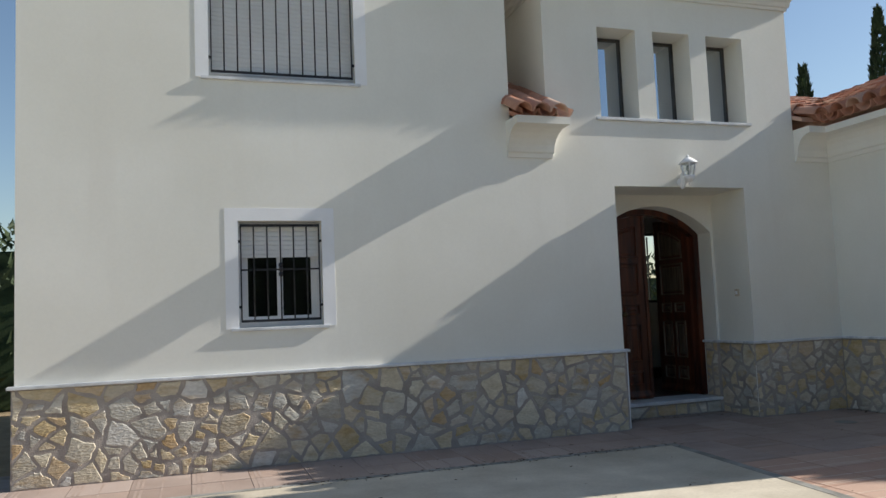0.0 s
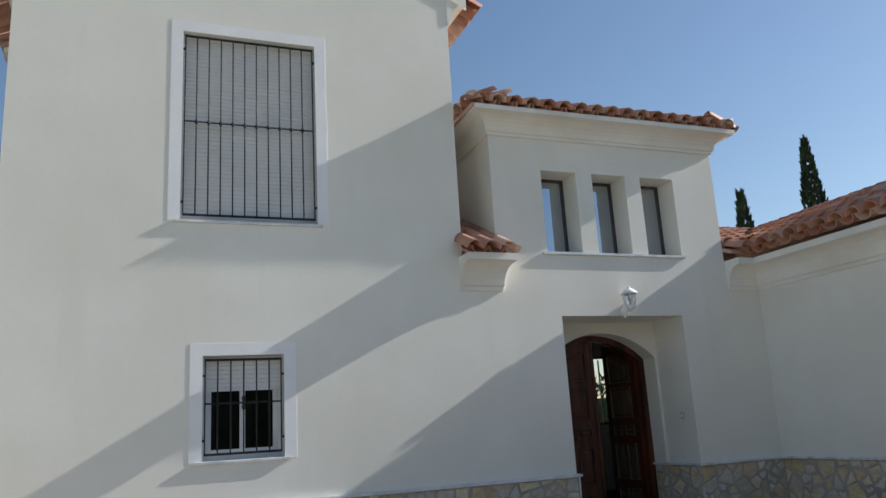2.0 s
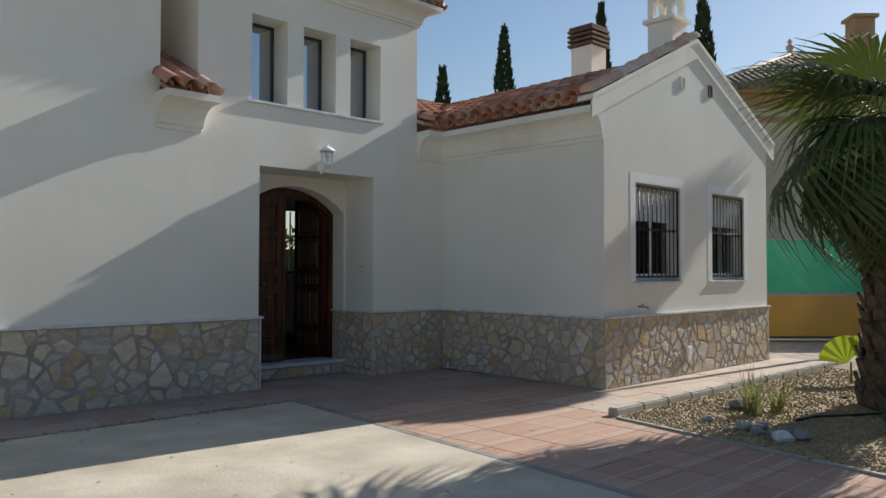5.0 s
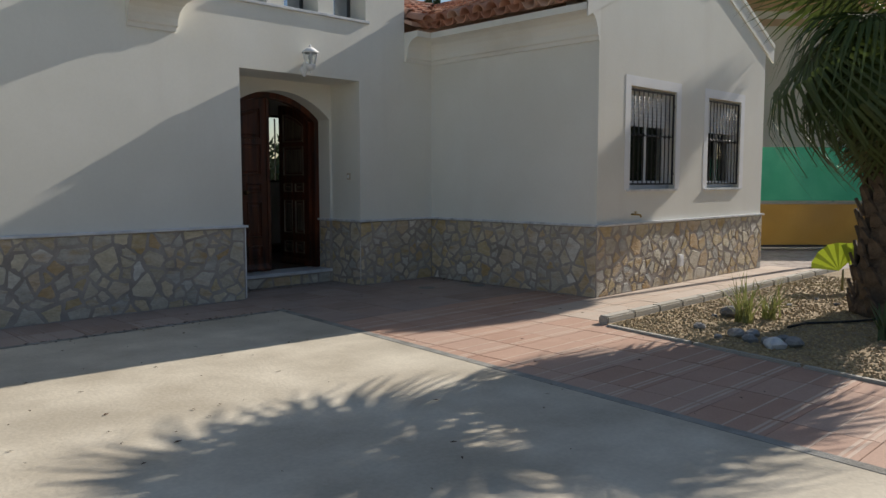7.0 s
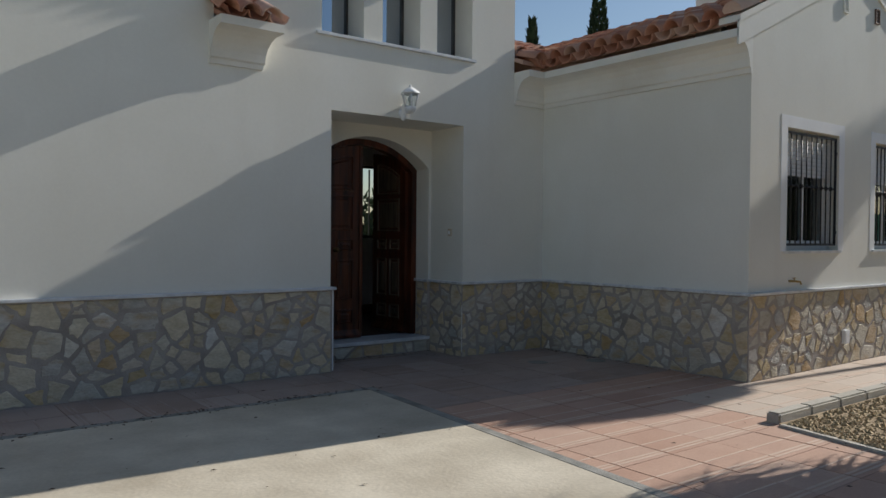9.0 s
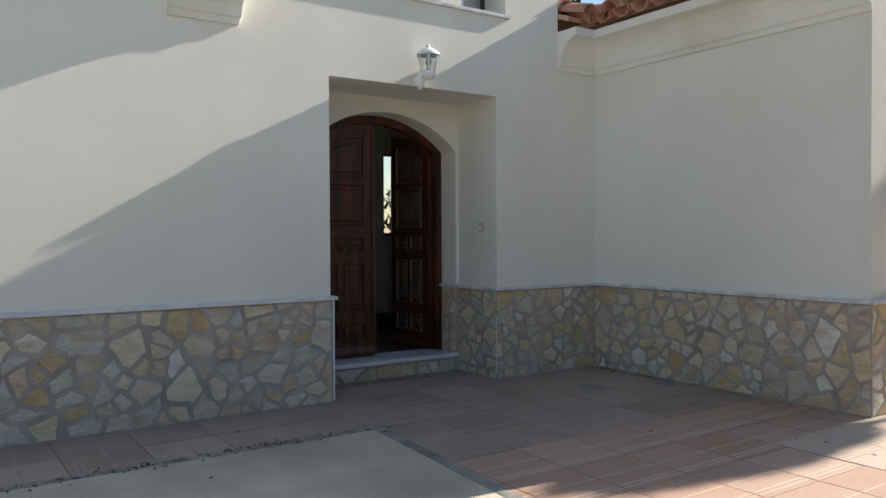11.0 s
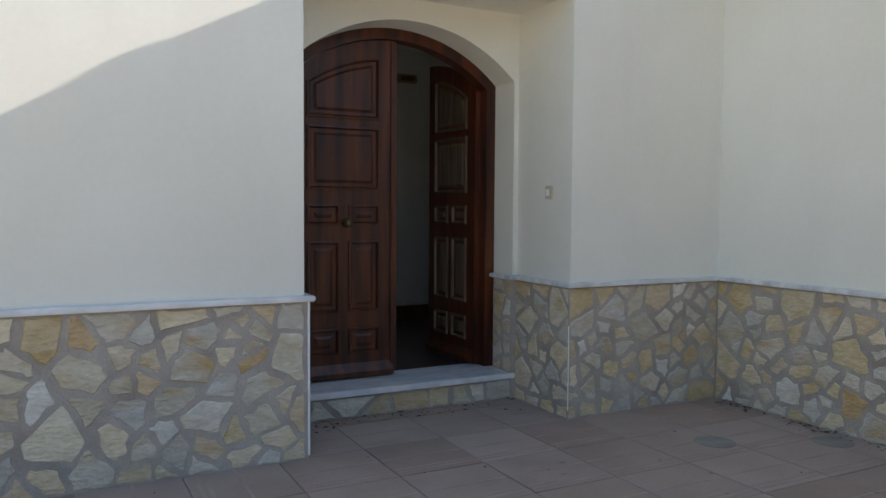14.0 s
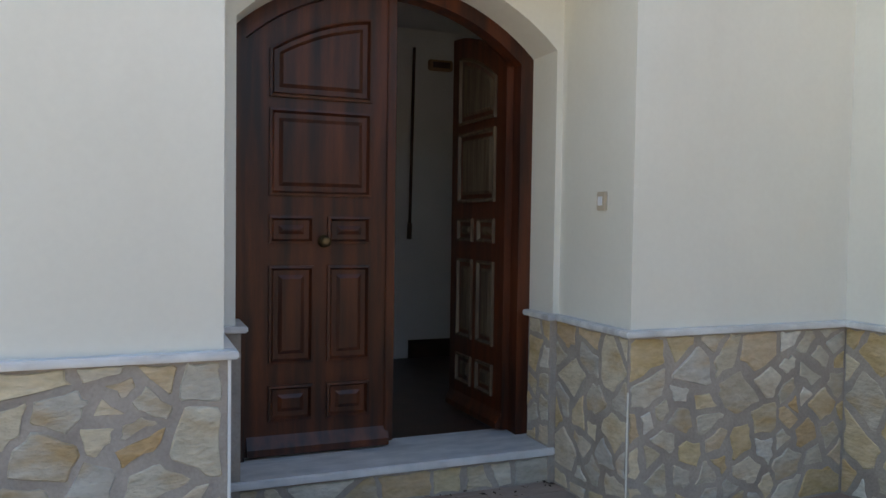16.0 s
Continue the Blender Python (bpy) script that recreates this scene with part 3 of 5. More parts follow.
for r in range(rows):
    d = r * EXPO - 0.05
    for c in range(23):
        y = WY + 0.24 + c * PITCH
        x = EX + d * UPR.x
        if y > EY + (x - EX) + 0.05 or x > AX - 0.12:
            continue
        lay(roof_wing, TILE, (x, y, RZ + d * UPR.z + 0.065), UPR + Vector((0, 0, -0.07)), (0, 1, 0))
        if r == 0:
            lay(roof_wing, TILE, (x + 0.02, y + PITCH / 2, RZ + d * UPR.z + 0.075), UPR, (0, 1, 0), flip=True)
    for c in range(16):
        x = TX1 + 0.12 + c * PITCH
        y = EY + d * UPN.y
        if x > EX + (y - EY) + 0.0 or y > YR - 0.12:
            continue
        lay(roof_wing, TILE, (x, y, RZ + d * UPN.z + 0.065), UPN + Vector((0, 0, -0.07)), (1, 0, 0))
        if r == 0:
            lay(roof_wing, TILE, (x + PITCH / 2, y + 0.02, RZ + d * UPN.z + 0.075), UPN, (1, 0, 0), flip=True)
# ridge, verge and valley rows
k = 0
while WY + 0.1 + k * 0.38 < YR:
    lay(roof_wing, RIDGE, (AX, WY + 0.1 + k * 0.38, ridge_z + 0.03), (0, 1, 0.03), (1, 0, 0), name="ridge_tile")
    k += 1
for k in range(8):
    lay(roof_wing, RIDGE, (AX - 0.1 - k * 0.38, YR, ridge_z + 0.03), (-1, 0, 0.03), (0, 1, 0), name="ridge_tile")
for k in range(8):
    d = k * 0.36
    lay(roof_wing, RIDGE, (EX + 0.02 + d * UPW.x, WY + 0.05, RZ + 0.085 + d * UPW.z), UPW + Vector((0, 0, -0.06)), (0, 1, 0), name="verge_tile")
    lay(roof_wing, RIDGE, (2 * AX - EX - 0.02 - d * UPW.x, WY + 0.15, RZ + 0.065 + d * UPW.z), Vector((-UPW.x, 0, UPW.z + 0.03)), (0, 1, 0), name="verge_tile")
VAL = Vector((1, 1, PITCH_W)).normalized()
for k in range(10):
    d = k * 0.38 - 0.06
    lay(roof_wing, TILE, (EX + d * VAL.x, EY + d * VAL.y, RZ + d * VAL.z + 0.095), VAL, (1, -1, 0), flip=True, name="valley_tile")

# tower hip roof
HX0, HX1, HY = TX0 - 0.30, TX1 + 0.30, FY - 0.245
HZ = 5.345
hw = (HX1 - HX0) / 2
hxc = (HX0 + HX1) / 2
TS = 0.40
pk = HZ + hw * TS
roof_tower = roof_deck("roof_tower", [
    [(HX0, HY, HZ), (HX1, HY, HZ), (hxc, HY + hw, pk)],
    [(HX0, HY, HZ), (hxc, HY + hw, pk), (HX0, HY + 2 * hw, HZ)],
    [(HX1, HY, HZ), (HX1, HY + 2 * hw, HZ), (hxc, HY + hw, pk)],
    [(HX0, HY + 2 * hw, HZ), (hxc, HY + hw, pk), (HX1, HY + 2 * hw, HZ)]], "terracotta barrel tile hip roof of the tower")
tt = math.atan(TS)
UPT = Vector((0, math.cos(tt), math.sin(tt)))
for r in range(4):
    d = r * EXPO - 0.05
    for c in range(20):
        x = HX0 + 0.11 + c * PITCH
        y = HY + d * UPT.y
        if min(x - HX0, HX1 - x) < (y - HY) - 0.02 or x > HX1:
            continue
        lay(roof_tower, TILE, (x, y, HZ + d * UPT.z + 0.045), UPT + Vector((0, 0, 0.03)), (1, 0, 0))
        if r == 0 and c < 19:
            lay(roof_tower, TILE, (x + PITCH / 2, y + 0.02, HZ + d * UPT.z + 0.075), UPT, (1, 0, 0), flip=True)
    for c in range(14):
        y = HY + 0.11 + c * PITCH
        x = HX0 + d * UPT.y
        if y - HY < (x - HX0):
            continue
        lay(roof_tower, TILE, (x, y, HZ + d * UPT.z + 0.045), Vector((UPT.y, 0, UPT.z + 0.03)), (0, 1, 0))
        if r == 0:
            lay(roof_tower, TILE, (x + 0.02, y + PITCH / 2, HZ + d * UPT.z + 0.075), Vector((UPT.y, 0, UPT.z)), (0, 1, 0), flip=True)
            lay(roof_tower, TILE, (2 * hxc - x, y, HZ + d * UPT.z + 0.045), Vector((-UPT.y, 0, UPT.z + 0.03)), (0, 1, 0))
HIP = Vector((1, 1, TS)).normalized()
for k in range(6):
    d = k * 0.38
    lay(roof_tower, RIDGE, (HX0 + 0.02 + d * HIP.x, HY + 0.02 + d * HIP.y, HZ + 0.06 + d * HIP.z), HIP, (1, -1, 0), name="ridge_tile")
    lay(roof_tower, RIDGE, (HX1 - 0.02 - d * HIP.x, HY + 0.02 + d * HIP.y, HZ + 0.06 + d * HIP.z), Vector((-HIP.x, HIP.y, HIP.z)), (1, 1, 0), name="ridge_tile")

# block roof
BZ = 6.945
roof_block = roof_deck("roof_block", [
    [(BX0 - 0.3, FY + 0.05, BZ), (BXC, FY + 0.05, BZ + (BXC - BX0 + 0.3) * SLOPE), (BXC, 13.8, BZ + (BXC - BX0 + 0.3) * SLOPE), (BX0 - 0.3, 13.8, BZ)],
    [(BXC, FY + 0.05, BZ + (BXC - BX0 + 0.3) * SLOPE), (BX1 + 0.3, FY + 0.05, BZ), (BX1 + 0.3, 13.8, BZ), (BXC, 13.8, BZ + (BXC - BX0 + 0.3) * SLOPE)]], "terracotta barrel tile roof of the two-storey block")
for c in range(26):
    y = FY + 0.18 + c * PITCH
    for r in range(2):
        d = r * EXPO - 0.26
        lay(roof_block, TILE, (BX1 + 0.3 - d * UPW.x, y, BZ + d * UPW.z + 0.03), Vector((-UPW.x, 0, UPW.z + 0.03)), (0, 1, 0))
        lay(roof_block, TILE, (BX0 - 0.3 + d * UPW.x, y, BZ + d * UPW.z + 0.03), Vector((UPW.x, 0, UPW.z + 0.03)), (0, 1, 0))
    lay(roof_block, TILE, (BX1 + 0.53, y + PITCH / 2, BZ - 0.045), Vector((-UPW.x, 0, UPW.z)), (0, 1, 0), flip=True)

# little roof in the slot between block and tower
roof_slot = roof_deck("roof_slot", [[(BX1, FY - 0.28, 3.47), (TX0 + 0.02, FY - 0.28, 3.47), (TX0 + 0.02, 9.6, 4.37), (BX1, 9.6, 4.37)]], "small tiled roof in the slot beside the tower")
for c in range(3):
    for r in range(5):
        d = r * EXPO - 0.06
        lay(roof_slot, TILE, (3.99 + 0.21 * c, FY - 0.305 + d * UPM.y, 3.515 + d * UPM.z), UPM + Vector((0.10 if c == 2 and r == 0 else 0.0, 0, 0.03)), (1, 0, 0))
    lay(roof_slot, TILE, (4.09 + 0.21 * c, FY - 0.305, 3.54), UPM, (1, 0, 0), flip=True)
structure("wall_slot_back", boxes((BX1, TX0, 9.6, 9.8, 3.4, 6.6)), PLASTER, "cream rendered wall closing the slot", "wall")

# ---- hall behind the door ----
structure("floor_hall", boxes((3.99, 9.0, AY + 0.42, 14.0, 0.05, 0.17)), HALLFLOOR, "dark polished tile floor of the hall", "floor")
structure("ceiling_hall", boxes((3.99, 9.0, AY + 0.30, 14.0, 3.05, 3.25)), HALL, "white ceiling of the hall", "ceiling")

# ---- windows ----
def window(name, hole, bars, shutter_to, mid, label, y, depth=0.10, surround=0.125):
    """A barred window in a front wall: surround band, sill, frame, panes, roller shutter and iron grille."""
    x0, x1, z0, z1 = hole
    w = tagged(new(name), label, "window", kind="structure")
    s = surround
    b = boxes((x0 - s, x0, y - 0.004, y + 0.001, z0 - 0.01, z1 + s), (x1, x1 + s, y - 0.004, y + 0.001, z0 - 0.01, z1 + s), (x0, x1, y - 0.004, y + 0.001, z1, z1 + s))
    part("surround", b, WHITE, w, "white painted band round the window")
    b = boxes((x0 - 0.075, x1 + 0.055, y - 0.028, y + depth + 0.08, z0 - 0.032, z0 - 0.002), bevel=0.005)
    part("window_sill", b, MARBLE, w, "pale marble sill")
    yf = y + depth + 0.02
    fr = 0.045
    b = boxes((x0, x0 + fr, yf, yf + 0.05, z0, z1), (x1 - fr, x1, yf, yf + 0.05, z0, z1), (x0 + fr, x1 - fr, yf, yf + 0.05, z0, z0 + fr), (x0 + fr, x1 - fr, yf, yf + 0.05, z1 - fr, z1), bevel=0.003)
    part("window_frame", b, PVC, w, "white aluminium frame")
    xm = (x0 + x1) / 2
    for a, c, dy in ((x0 + fr, xm + 0.02, 0.0), (xm - 0.02, x1 - fr, 0.025)):
        st = 0.05
        b = boxes((a, a + st, yf + dy + 0.004, yf + dy + 0.024, z0 + fr, z1 - fr), (c - st, c, yf + dy + 0.004, yf + dy + 0.024, z0 + fr, z1 - fr), (a + st, c - st, yf + dy + 0.004, yf + dy + 0.024, z0 + fr, z0 + fr + 0.06), (a + st, c - st, yf + dy + 0.004, yf + dy + 0.024, z1 - fr - 0.05, z1 - fr), bevel=0.002)
        sash = part("sash", b, PVC, w)
        pane = part("pane", boxes((a + st, c - st, yf + dy + 0.011, yf + dy + 0.017, z0 + fr + 0.06, z1 - fr - 0.05)), GLASS, sash, "dark reflecting glass pane")
        pane.visible_shadow = False
    # roller shutter: each slat
    k, z = 0, z1 - 0.004
    while z - 0.045 > shutter_to:
        b = bmesh.new()
        prism(b, [(yf - 0.022, z - 0.044), (yf - 0.029, z - 0.034), (yf - 0.029, z - 0.012), (yf - 0.022, z), (yf - 0.012, z), (yf - 0.012, z - 0.044)], 'x', x0 + 0.012, x1 - 0.012)
        part("slat", b, SHUTTER, w)
        z -= 0.046
    part("shutter_rail", boxes((x0 + 0.012, x1 - 0.012, yf - 0.031, yf - 0.010, z - 0.03, z)), SHUTTER, w)
    for a in (x0, x1 - 0.012):
        part("shutter_guide", boxes((a, a + 0.012, yf - 0.035, yf, z0, z1)), PVC, w)
    # near-black boxes stand in for the unlit room behind
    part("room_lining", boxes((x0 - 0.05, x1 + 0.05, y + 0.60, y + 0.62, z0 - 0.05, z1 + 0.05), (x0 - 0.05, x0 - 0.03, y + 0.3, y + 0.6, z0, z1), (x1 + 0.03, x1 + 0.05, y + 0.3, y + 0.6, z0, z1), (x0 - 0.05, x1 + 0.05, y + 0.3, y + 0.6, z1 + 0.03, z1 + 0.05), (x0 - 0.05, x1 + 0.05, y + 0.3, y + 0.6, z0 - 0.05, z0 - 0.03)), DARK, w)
    # grille
    yg = y + 0.028
    g = thing("window_grille", f"black wrought iron grille with {bars} upright bars", "grille", (0, 0, 0), "window grilles")
    e = 0.02
    b = boxes((x0 + e, x1 - e, yg - 0.004, yg + 0.004, z1 - 0.055, z1 - 0.03), (x0 + e, x1 - e, yg - 0.004, yg + 0.004, z0 + 0.05, z0 + 0.075), (x0 + e, x1 - e, yg - 0.004, yg + 0.004, mid - 0.008, mid + 0.008), (x0 + e, x0 + e + 0.012, yg - 0.012, yg + 0.012, z0 + 0.05, z1 - 0.03), (x1 - e - 0.012, x1 - e, yg - 0.012, yg + 0.012, z0 + 0.05, z1 - 0.03))
    part("grille_frame", b, IRON, g)
    for z in (z0 + 0.2, z1 - 0.2):
        for xa, xb in ((x0 - 0.002, x0 + e), (x1 - e, x1 + 0.002)):
            part("fixing", boxes((xa, xb, yg - 0.012, yg + 0.012, z - 0.012, z + 0.012)), IRON, g)
    for i in range(bars):
        x = x0 + e + (x1 - x0 - 2 * e) * (i + 1) / (bars + 1)
        b = bmesh.new()
        cyl(b, (x, yg, z0 + 0.05), (x, yg, z1 - 0.03), 0.0075, n=6)
        if bars > 6 or i == bars // 2:
            for dz in ((0.0, 0.045, -0.045) if bars <= 6 else (0.0,)):
                lathe(b, [(0.008, mid + dz - 0.028), (0.020, mid + dz - 0.012), (0.023, mid + dz), (0.020, mid + dz + 0.012), (0.008, mid + dz + 0.028)], (x, yg, 0), 8)
        part("bar", b, IRON, g)
    return w


window("window_1", SMALL, 5, 2.02, 1.885, "small barred window with half-lowered grey shutter", FY)
window("window_2", UPPER, 10, 3.82, 4.905, "tall barred upper window with closed grey shutter", FY)
window("window_3", W1, 9, 2.16, 2.02, "barred gable window with half-lowered shutter", WY)
window("window_4", W2, 9, 2.16, 2.02, "barred gable window beside the yard, half-lowered shutter", WY)

for i, (x0, x1, z0, z1) in enumerate(TOWER):
    w = tagged(new(f"window_{i + 5}"), "narrow deep-set tower window with bronze frame", "window", kind="structure")
    y = FY + 0.33
    f = 0.035
    part("window_frame", boxes((x0, x0 + f, y, y + 0.05, z0, z1), (x1 - f, x1, y, y + 0.05, z0, z1), (x0 + f, x1 - f, y, y + 0.05, z0, z0 + f), (x0 + f, x1 - f, y, y + 0.05, z1 - f, z1), bevel=0.003), DARKFRAME, w)
    p = part("pane", boxes((x0 + f, x1 - f, y + 0.02, y + 0.026, z0 + f, z1 - f)), SOLAR, w, "glass pane reflecting the sky")
    p.visible_shadow = False
    # near-black box in place of the tower's unlit interior
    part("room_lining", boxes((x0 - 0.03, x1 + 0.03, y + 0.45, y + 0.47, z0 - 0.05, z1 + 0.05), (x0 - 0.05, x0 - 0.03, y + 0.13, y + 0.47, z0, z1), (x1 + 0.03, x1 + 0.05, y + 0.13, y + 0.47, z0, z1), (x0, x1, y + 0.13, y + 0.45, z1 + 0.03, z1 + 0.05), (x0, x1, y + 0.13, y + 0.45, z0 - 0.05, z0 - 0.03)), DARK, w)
structure("sill_tower", boxes((5.06, 7.21, FY - 0.03, FY + 0.32, 3.527, 3.562), bevel=0.005), MARBLE, "long pale marble sill under the tower windows", "sill")

# ---- front door ----
DY = 8.66
door = tagged(new("door_1"), "arched double door of dark varnished wood, one leaf open", "door", kind="structure")
b = bmesh.new()
FW = 0.075


def arch_strip(bm, grow_out, grow_in, y0, y1, z0):
    """An arched frame between two offsets from the opening."""
    def ring(g):
        h = AHW + g
        pts = [(ACX - h, z0)] + [(ACX - h + 2 * h * i / NA, arch_z(ACX - h + 2 * h * i / NA, g)) for i in range(NA + 1)] + [(ACX + h, z0)]
        return pts
    o, i_ = ring(grow_out), ring(grow_in)
    rs = [[bm.verts.new((x, y, z)) for x, z in q] for q in (o, i_) for y in (y0, y1)]
    o0, o1, i0, i1 = rs
    for k in range(len(o) - 1):
        bm.faces.new((o0[k], o0[k + 1], i0[k + 1], i0[k]))
        bm.faces.new((o1[k + 1], o1[k], i1[k], i1[k + 1]))
        bm.faces.new((o0[k + 1], o0[k], o1[k], o1[k + 1]))
        bm.faces.new((i0[k], i0[k + 1], i1[k + 1], i1[k]))
    for k in (0, -1):
        bm.faces.new((o0[k], i0[k], i1[k], o1[k]))
    bmesh.ops.recalc_face_normals(bm, faces=bm.faces[:])


arch_strip(b, 0.02, -FW, DY - 0.01, DY + 0.10, 0.188)
part("door_frame", b, WOOD, door)


def panel(bm, x0, x1, z0, z1, y, top=None):
    """A raised and fielded panel in a moulded recess; top: a function for a curved head."""
    def ring(d, yy):
        a, c, e = x0 + d, x1 - d, z0 + d
        n_ = 8 if top else 1
        pts = [(a, e)] + [(c, e)]
        pts += [(c - (c - a) * i / n_, (min(z1, top(c - (c - a) * i / n_)) if top else z1) - d) for i in range(n_ + 1)]
        return [bm.verts.new((px, yy, pz)) for px, pz in pts]
    s = min(1.0, (x1 - x0) / 0.22)
    rs = [ring(0, y), ring(0.0, y - 0.016), ring(0.012 * s, y - 0.018), ring(0.026 * s, y + 0.004), ring(0.036 * s, y + 0.006), ring(0.066 * s, y - 0.010)]
    for p, q in zip(rs, rs[1:]):
        for k in range(len(p)):
            bm.faces.new((p[k], p[(k + 1) % len(p)], q[(k + 1) % len(q)], q[k]))
    bm.faces.new(rs[-1])


def door_leaf(x0, x1, inner, material, panelmat):
    """A leaf in the closed position, its front at DY + 0.02; inner: the x of the meeting edge."""
    lf = new("door_leaf")
    lf.parent = door
    z0 = 0.20
    y0, y1 = DY + 0.025, DY + 0.07
    nx = 14

    def head(x):
        return arch_z(x, -FW - 0.004)
    bm_ = bmesh.new()
    pts = [(x0, z0)] + [(x1, z0)] + [(x1 - (x1 - x0) * i / nx, head(x1 - (x1 - x0) * i / nx)) for i in range(nx + 1)]
    prism(bm_, pts, 'y', y0, y1)
    part("slab", bm_, material, lf)
    st = 0.115
    a, c = x0 + st, x1 - st
    mid = (a + c) / 2
    g = 0.035

    def inset_head(x):
        return head(x) - 0.125
    layout = [(a, c, 1.985, 2.42, inset_head), (a, c, 1.50, 1.93, None), (a, mid - g, 1.26, 1.40, None), (mid + g, c, 1.26, 1.40, None),
              (a, mid - g, 0.66, 1.15, None), (mid + g, c, 0.66, 1.15, None), (a, mid - g, 0.37, 0.55, None), (mid + g, c, 0.37, 0.55, None)]
    for pa, pc, pz0, pz1, top in layout:
        bm_ = bmesh.new()
        panel(bm_, pa, pc, pz0, pz1, y0, top)
        bmesh.ops.recalc_face_normals(bm_, faces=bm_.faces[:])
        part("panel", bm_, panelmat, lf)
    part("weather_bar", prism(bmesh.new(), [(y0, 0.205), (y0 - 0.03, 0.205), (y0 - 0.03, 0.24), (y0, 0.30)], 'x', x0 + 0.01, x1 - 0.01), material, lf)
    return lf


LX0, LX1 = ACX - AHW + FW + 0.004, 6.195
left_leaf = door_leaf(LX0, LX1, LX1, WOOD, WOOD)
b = bmesh.new()
lathe(b, [(0.030, 0.0), (0.032, 0.008), (0.014, 0.014), (0.012, 0.035), (0.026, 0.045), (0.028, 0.060), (0.012, 0.070)], (0, 0, 0), 14)
bmesh.ops.transform(b, matrix=pose(5.835, DY + 0.024, 1.273, 90, 0, 0), verts=b.verts[:])
part("door_knob", b, BRASS_DULL, left_leaf, "round tarnished brass knob")
part("astragal", boxes((LX1 - 0.03, LX1 + 0.018, DY + 0.012, DY + 0.026, 0.22, 2.53), bevel=0.004), WOOD, left_leaf)
RX0, RX1 = 6.203, ACX + AHW - FW - 0.004
# open leaf: reflected light is put into the paler panel colour
right_leaf = door_leaf(RX0, RX1, RX0, WOOD, WOOD_PALE)
hinge = Vector((RX1, DY + 0.07, 0))
right_leaf.matrix_local = Matrix.Translation(hinge) @ Matrix.Rotation(radians(-88), 4, 'Z') @ Matrix.Translation(-hinge)
part("latch_plate", boxes((RX0 - 0.003, RX0, DY + 0.03, DY + 0.06, 1.20, 1.36)), BRASS, right_leaf)

# ---- hall walls and what hangs there ----
HB = 11.2
structure("wall_hall_back", holed(bmesh.new(), 5.0, 9.0, 0.17, 3.05, HB, HB + 0.2, [(7.765, 8.22, 1.41, 2.57)], 'y'), HALL, "pale grey wall at the end of the hall", "wall")
structure("wall_hall_west", boxes((4.9, 5.0, AY + 0.31, HB + 0.2, 0.17, 3.05)), HALL, "pale wall of the hall", "wall")
structure("wall_hall_east", boxes((8.9, 9.0, AY + 0.31, HB, 0.17, 3.05)), HALL, "pale wall of the hall", "wall")
structure("baseboard_hall", boxes((7.18, 8.9, HB - 0.014, HB - 0.001, 0.17, 0.33)), HALLFLOOR, "dark tile skirting in the hall", "baseboard")
b = bmesh.new()
cyl(b, (7.195, HB - 0.03, 2.88), (7.172, HB - 0.03, 1.36), 0.014, n=8)
cyl(b, (7.172, HB - 0.03, 1.36), (7.168, HB - 0.03, 1.22), 0.022, n=8)
tagged(link("blind_rod", b, CLAY), "thin dark rod hanging on the hall wall", "rod")
w = tagged(new("window_8"), "tall bright hall window with slim frame", "window", kind="structure")
part("window_frame", boxes((7.765, 7.775, HB + 0.05, HB + 0.10, 1.41, 2.57), (8.19, 8.22, HB + 0.05, HB + 0.10, 1.41, 2.57), (7.775, 8.19, HB + 0.05, HB + 0.10, 1.41, 1.45), (7.775, 8.19, HB + 0.05, HB + 0.10, 2.53, 2.57), (7.93, 7.945, HB + 0.06, HB + 0.09, 1.45, 2.51)), DARKFRAME, w)
chime = thing("door_chime", "small brown wooden door chime box on the hall wall", "door chime")
part("case", boxes((7.33, 7.55, HB - 0.06, HB - 0.001, 2.70, 2.79), bevel=0.01), NEIGH_BAND, chime)
part("grille", boxes((7.36, 7.52, HB - 0.064, HB - 0.060, 2.72, 2.77)), CLAY, chime)

# ---- wall fittings ----
LC = 0.155
lamp = thing("wall_lantern", "white painted metal wall lantern with clear panes", "lantern", (6.15, FY, 2.845))
b = bmesh.new()
lathe(b, [(0.02, -0.01), (0.055, 0.0), (0.05, 0.012), (0.018, 0.02)], n=14)
bmesh.ops.transform(b, matrix=pose(0, -0.001, -0.03, 90, 0, 0), verts=b.verts[:])
part("rose", b, WHITE, lamp)
# cast scroll arm
b = bmesh.new()
for half, grow in ((0.011, 1.0), (0.017, 0.72)):
    prof = [(0.0, 0.055), (-0.035, 0.075), (-0.075, 0.062), (-0.115, 0.020), (-LC - 0.03, 0.004), (-LC - 0.03, -0.018), (-0.125, -0.046), (-0.09, -0.052), (-0.06, -0.092), (-0.025, -0.115), (0.0, -0.10)]
    prof = [(-0.07 + (y + 0.07) * grow, -0.015 + (z + 0.015) * grow) for y, z in prof]
    rings = [[b.verts.new((x, y, z)) for y, z in prof] for x in (-half, half)]
    b.faces.new(rings[0])
    b.faces.new(rings[1][::-1])
    for k in range(len(prof)):
        b.faces.new((rings[0][k], rings[0][k - 1], rings[1][k - 1], rings[1][k]))
bmesh.ops.recalc_face_normals(b, faces=b.faces[:])
part("arm", b, WHITE, lamp)
b = bmesh.new()
lathe(b, [(0.004, -0.082), (0.013, -0.070), (0.007, -0.060), (0.014, -0.052), (0.050, -0.036), (0.068, -0.008), (0.073, 0.020), (0.062, 0.026)], (0, -LC, 0), 6)
part("base_cup", b, WHITE, lamp)
b = bmesh.new()
